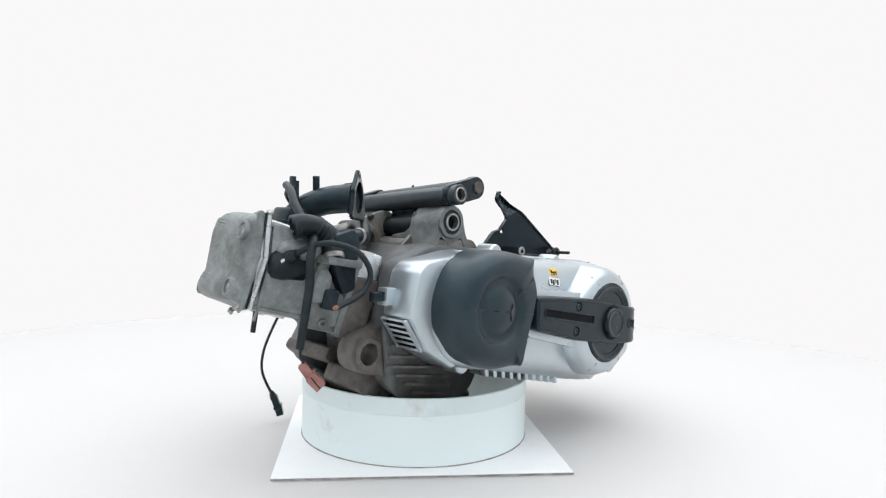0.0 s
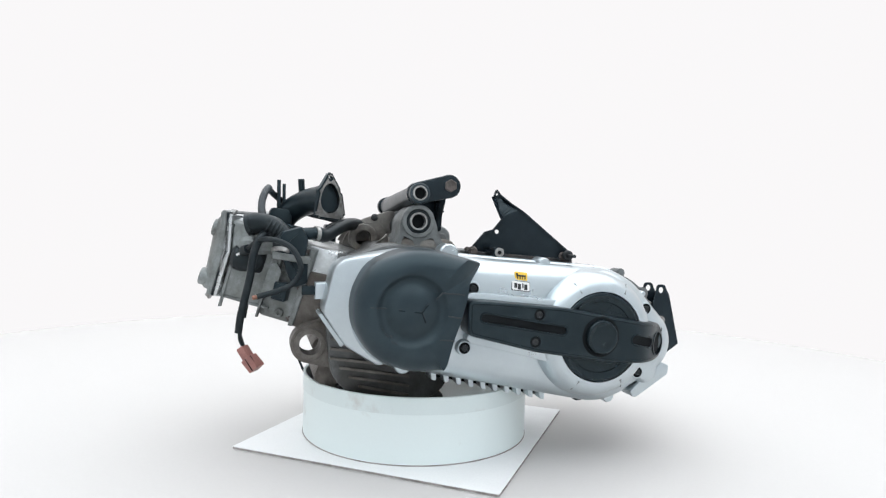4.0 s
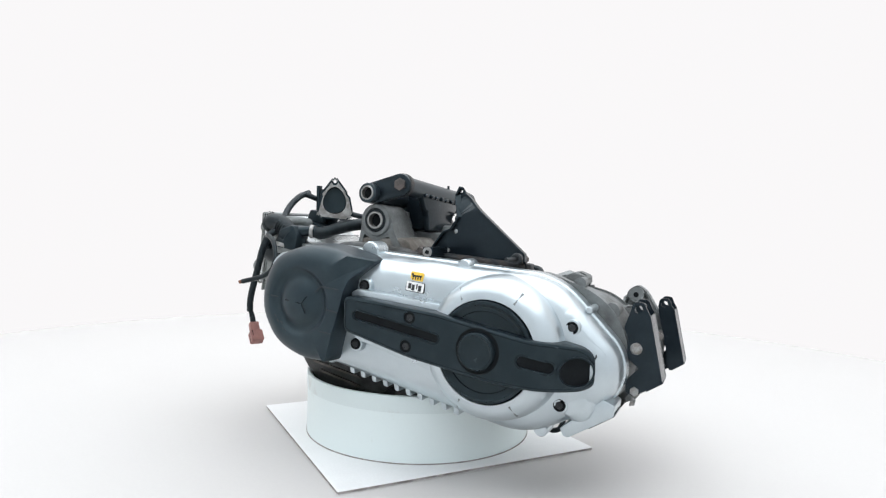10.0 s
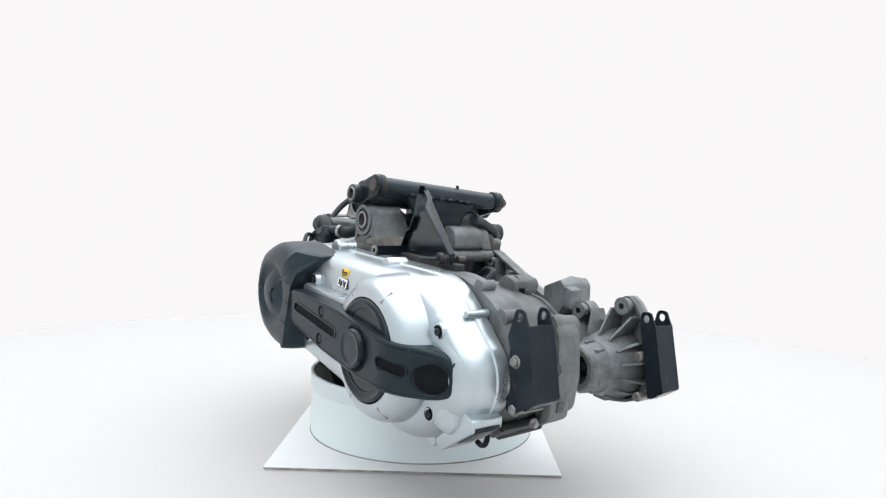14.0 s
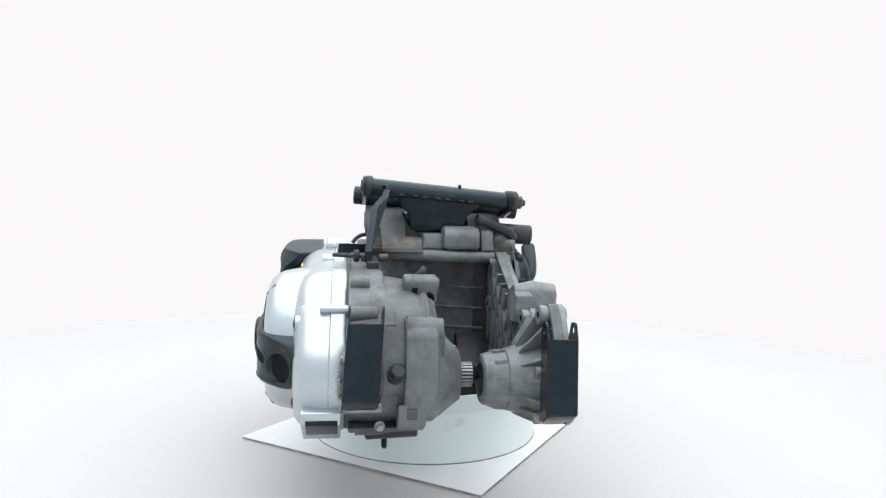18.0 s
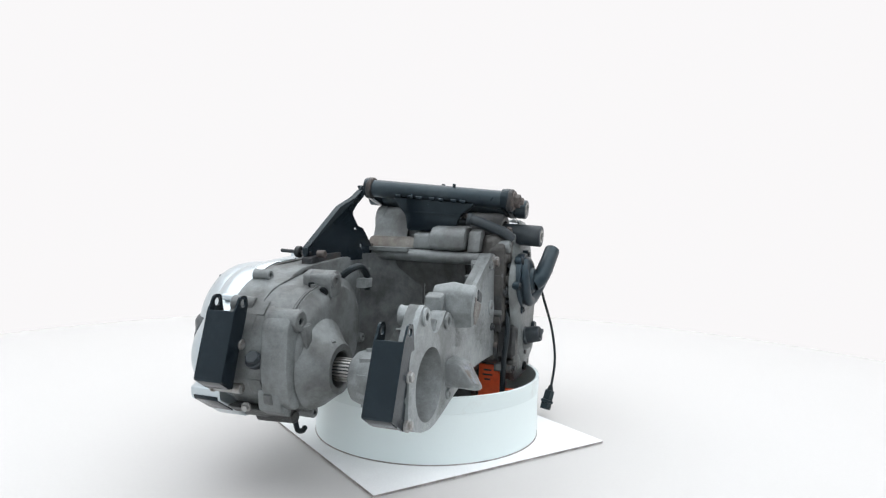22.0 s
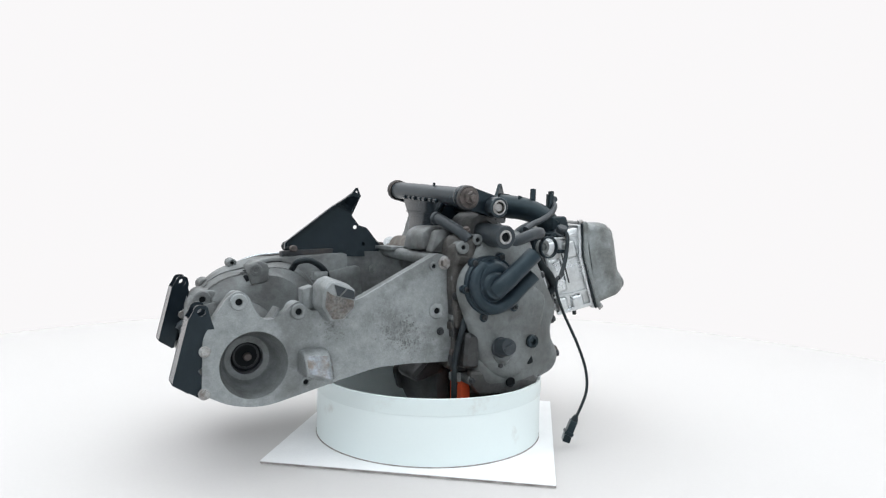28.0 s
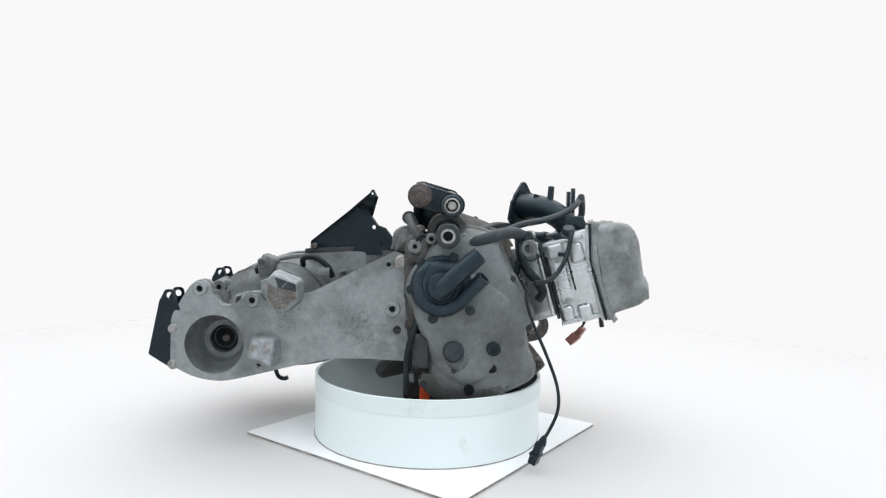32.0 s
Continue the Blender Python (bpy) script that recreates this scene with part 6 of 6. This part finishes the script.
    part("elbow_bolt", bolt((0.008, 0.172, 0.402), (0.3, 0.3, 0.9), 0.010, 0.007), BOLT_RUST, el)


top_link()


def stay_bracket():
    o = rounded([(0.115, 0.483), (0.124, 0.472), (0.130, 0.462), (0.250, 0.364), (0.256, 0.340), (0.070, 0.340), (0.056, 0.358), (0.088, 0.398), (0.104, 0.402), (0.122, 0.425), (0.109, 0.466)], 0.006)
    holes = [circ(0.113, 0.400, 0.0042, 14), circ(0.096, 0.366, 0.004, 14), circ(0.1155, 0.472, 0.003, 12)]

    def bend(x, z):
        """How far the sheet stands off its plane: turned a little, with a joggle under its tip."""
        k = min(1.0, max(0.0, (z - 0.436) / 0.026))
        return -0.03 * (z - 0.352) - 0.17 * (x - 0.16) + 0.017 * k * k * (3 - 2 * k)
    bm = plate(dense(o, 0.008), holes, -0.1085, -0.1055)
    for vtx in bm.verts:
        vtx.co.y += bend(vtx.co.x, vtx.co.z)
    b = part("stay_bracket", bm, STEEL, engine, "folded black sheet steel bracket")
    part("stiffening_fold", loft([(v, rounded([(0.122, 0.472), (0.126, 0.469), (0.142, 0.4559), (0.158, 0.4428), (0.165, 0.4371), (0.252, 0.366), (0.252, 0.352), (0.2495, 0.352), (0.2495, 0.364), (0.1630, 0.4346), (0.1560, 0.4403), (0.1400, 0.4534), (0.1245, 0.466), (0.1205, 0.469)], 0.001, 3)) for v in (-0.1120, -0.1110, -0.1025, -0.1015)], warp=lambda p: Vector((p.x, p.y, p.z + bend(p.x, p.y)))), STEEL, b)
    part("base_strip", block(rounded([(0.048, 0.342), (0.262, 0.336), (0.262, 0.350), (0.05, 0.364)], 0.003), -0.124, -0.105, 0.002), STEEL_RUST, b, "rust-spotted base strip")
    part("side_arm", box(0.083, 0.102, -0.171, -0.11, 0.356, 0.372, 0.002), STEEL, b)
    part("arm_eye", lathe((0.0925, -0.172, 0.364), LEFT, [(-0.002, 0.0085), (0.001, 0.0085), (0.001, 0.004), (-0.001, 0.0038), (-0.001, 0.0005)], 20), BUSH, b)
    part("eye_hole", rod((0.0925, -0.1725, 0.364), (0.0925, -0.1735, 0.364), 0.0036, n=14), DARK, b)
    for u, z in ((0.058, 0.364), (0.241, 0.356)):
        part("stay_bolt", bolt((u, -0.1255, z), LEFT, 0.012, 0.008), BOLT_RUST, b)
        part("stay_stud", rod((u, -0.105, z), (u, -0.090, z), 0.0065, n=14, bev=0.001), BOLT_RUST, b)
    part("lock_pin", rod((0.246, -0.115, 0.357), (0.238, -0.179, 0.359), 0.0032, n=12, bev=0.0006), BOLT_DARK, b)
    part("pin_clip", sleeve((0.2435, -0.136, 0.358), (0.2425, -0.145, 0.3583), 0.010, 0.0036), BOLT_DARK, b)
    edge = [(0.116, 0.480), (0.109, 0.466), (0.1215, 0.425), (0.105, 0.403), (0.089, 0.398), (0.060, 0.362)]
    for (u0, z0), (u1, z1) in zip(edge, edge[1:]):
        def on(u, z):
            return Vector((u, -0.111 + bend(u, z), z))
        part("front_fold", bar(on(u0, z0), on(u1, z1), 0.010, 0.003, 0.0008), STEEL, b)


stay_bracket()


def rear_brackets():
    for v0, v1, dz, dx, s in ((-0.1545, -0.1105, 0.0195, -0.005, -1), (0.110, 0.1500, 0.0, 0.0, 1)):
        ear = [(0.4365, 0.270), (0.4395, 0.2845, 0.007), (0.4560, 0.2845, 0.007), (0.4610, 0.272)]
        rear = [(0.4660, 0.264), (0.4870, 0.1670)]
        side = ear + rear + [(0.446, 0.142), (0.434, 0.148), (0.434, 0.165), (0.452, 0.185), (0.434, 0.20), (0.434, 0.23), (0.428, 0.245)]
        inner = ear + rear + [(0.461, 0.151), (0.452, 0.20), (0.440, 0.25)]
        eye = circ(0.4480 + dx, 0.2735 + dz, 0.006, 16)
        side, inner = ([(x + dx, z + dz) for x, z in rounded(q, 0.003)] for q in (side, inner))
        outer_v, inner_v = (v0, v1) if s < 0 else (v1, v0)

        def leaned(bm):
            for q in bm.verts:
                q.co.y += 0.055 * (q.co.z - dz - 0.22)
            return bm
        b = part("rear_bracket", leaned(plate(side, [eye], outer_v - 0.0015, outer_v + 0.0015)), STEEL, engine, "black folded steel bracket with two eyes")
        part("ear_plate", leaned(plate(inner, [eye], inner_v - 0.0015, inner_v + 0.0015)), STEEL, b)
        m = Matrix(((0, 0, 1, 0), (1, 0, 0, 0), (0, 1, 0, 0), (0, 0, 0, 1)))
        bm = block(rounded([(v0, 0.168 + dz), (v1, 0.168 + dz), (v1, 0.264 + dz), (v0, 0.264 + dz)], 0.002), 0.4835 + dx, 0.4865 + dx, 0.0008, m)
        for vtx in bm.verts:
            vtx.co.x -= 0.215 * (vtx.co.z - dz - 0.168)
        part("back_plate", leaned(bm), STEEL, b, angle=12)
        part("bottom_lip", bar((0.4865 + dx, (v0 + v1) / 2 - 0.003, 0.1675 + dz), (0.463 + dx, (v0 + v1) / 2 - 0.0035, 0.152 + dz), v1 - v0 - 0.003, 0.003, 0.0008), STEEL, b)
        for z in (0.214, 0.150):
            vv = outer_v + s * 0.0015
            part("bracket_bolt", bolt((0.442, vv, z + dz), (0, s, 0), 0.0125, 0.006), BOLT, b)
            part("bolt_shank", rod((0.442, outer_v - s * 0.048, z + dz), (0.442, outer_v, z + dz), 0.0075, n=16, bev=0.001), BOLT, b)


rear_brackets()


# ---- orange carton seen between the engine and the ring ----
def carton():
    thing = new("carton")
    part("box_body", box(-0.016, 0.002, 0.119, 0.160, 0.0, 0.1405, 0.001), ORANGE, thing)
    part("box_foot", box(-0.014, 0.000, 0.160, 0.194, 0.0, 0.0945, 0.001), ORANGE, thing)
    for z, w in ((0.130, 0.016), (0.121, 0.020), (0.112, 0.012)):
        m = Matrix(((0, 0, 1, 0.0018), (1, 0, 0, 0.137), (0, 1, 0, z), (0, 0, 0, 1)))
        part("print_bar", block([(-w / 2, -0.0018), (w / 2, -0.0018), (w / 2, 0.0018), (-w / 2, 0.0018)], 0.0, 0.0006, 0, m), BLACK, thing)
    return tagged(thing, "bright orange printed cardboard box tucked under the engine", "box")


# ---- turning of the table ----
def motions():
    rows = [(2.0 * i, pose(0, 0, 0, 0, 0, 42.4 - 6.973 * 2.0 * i)) for i in range(17)]
    for thing in TURNING:
        walk(thing, rows)


TURNING = [engine, turntable_board(), drum_ring(), carton()]
motions()
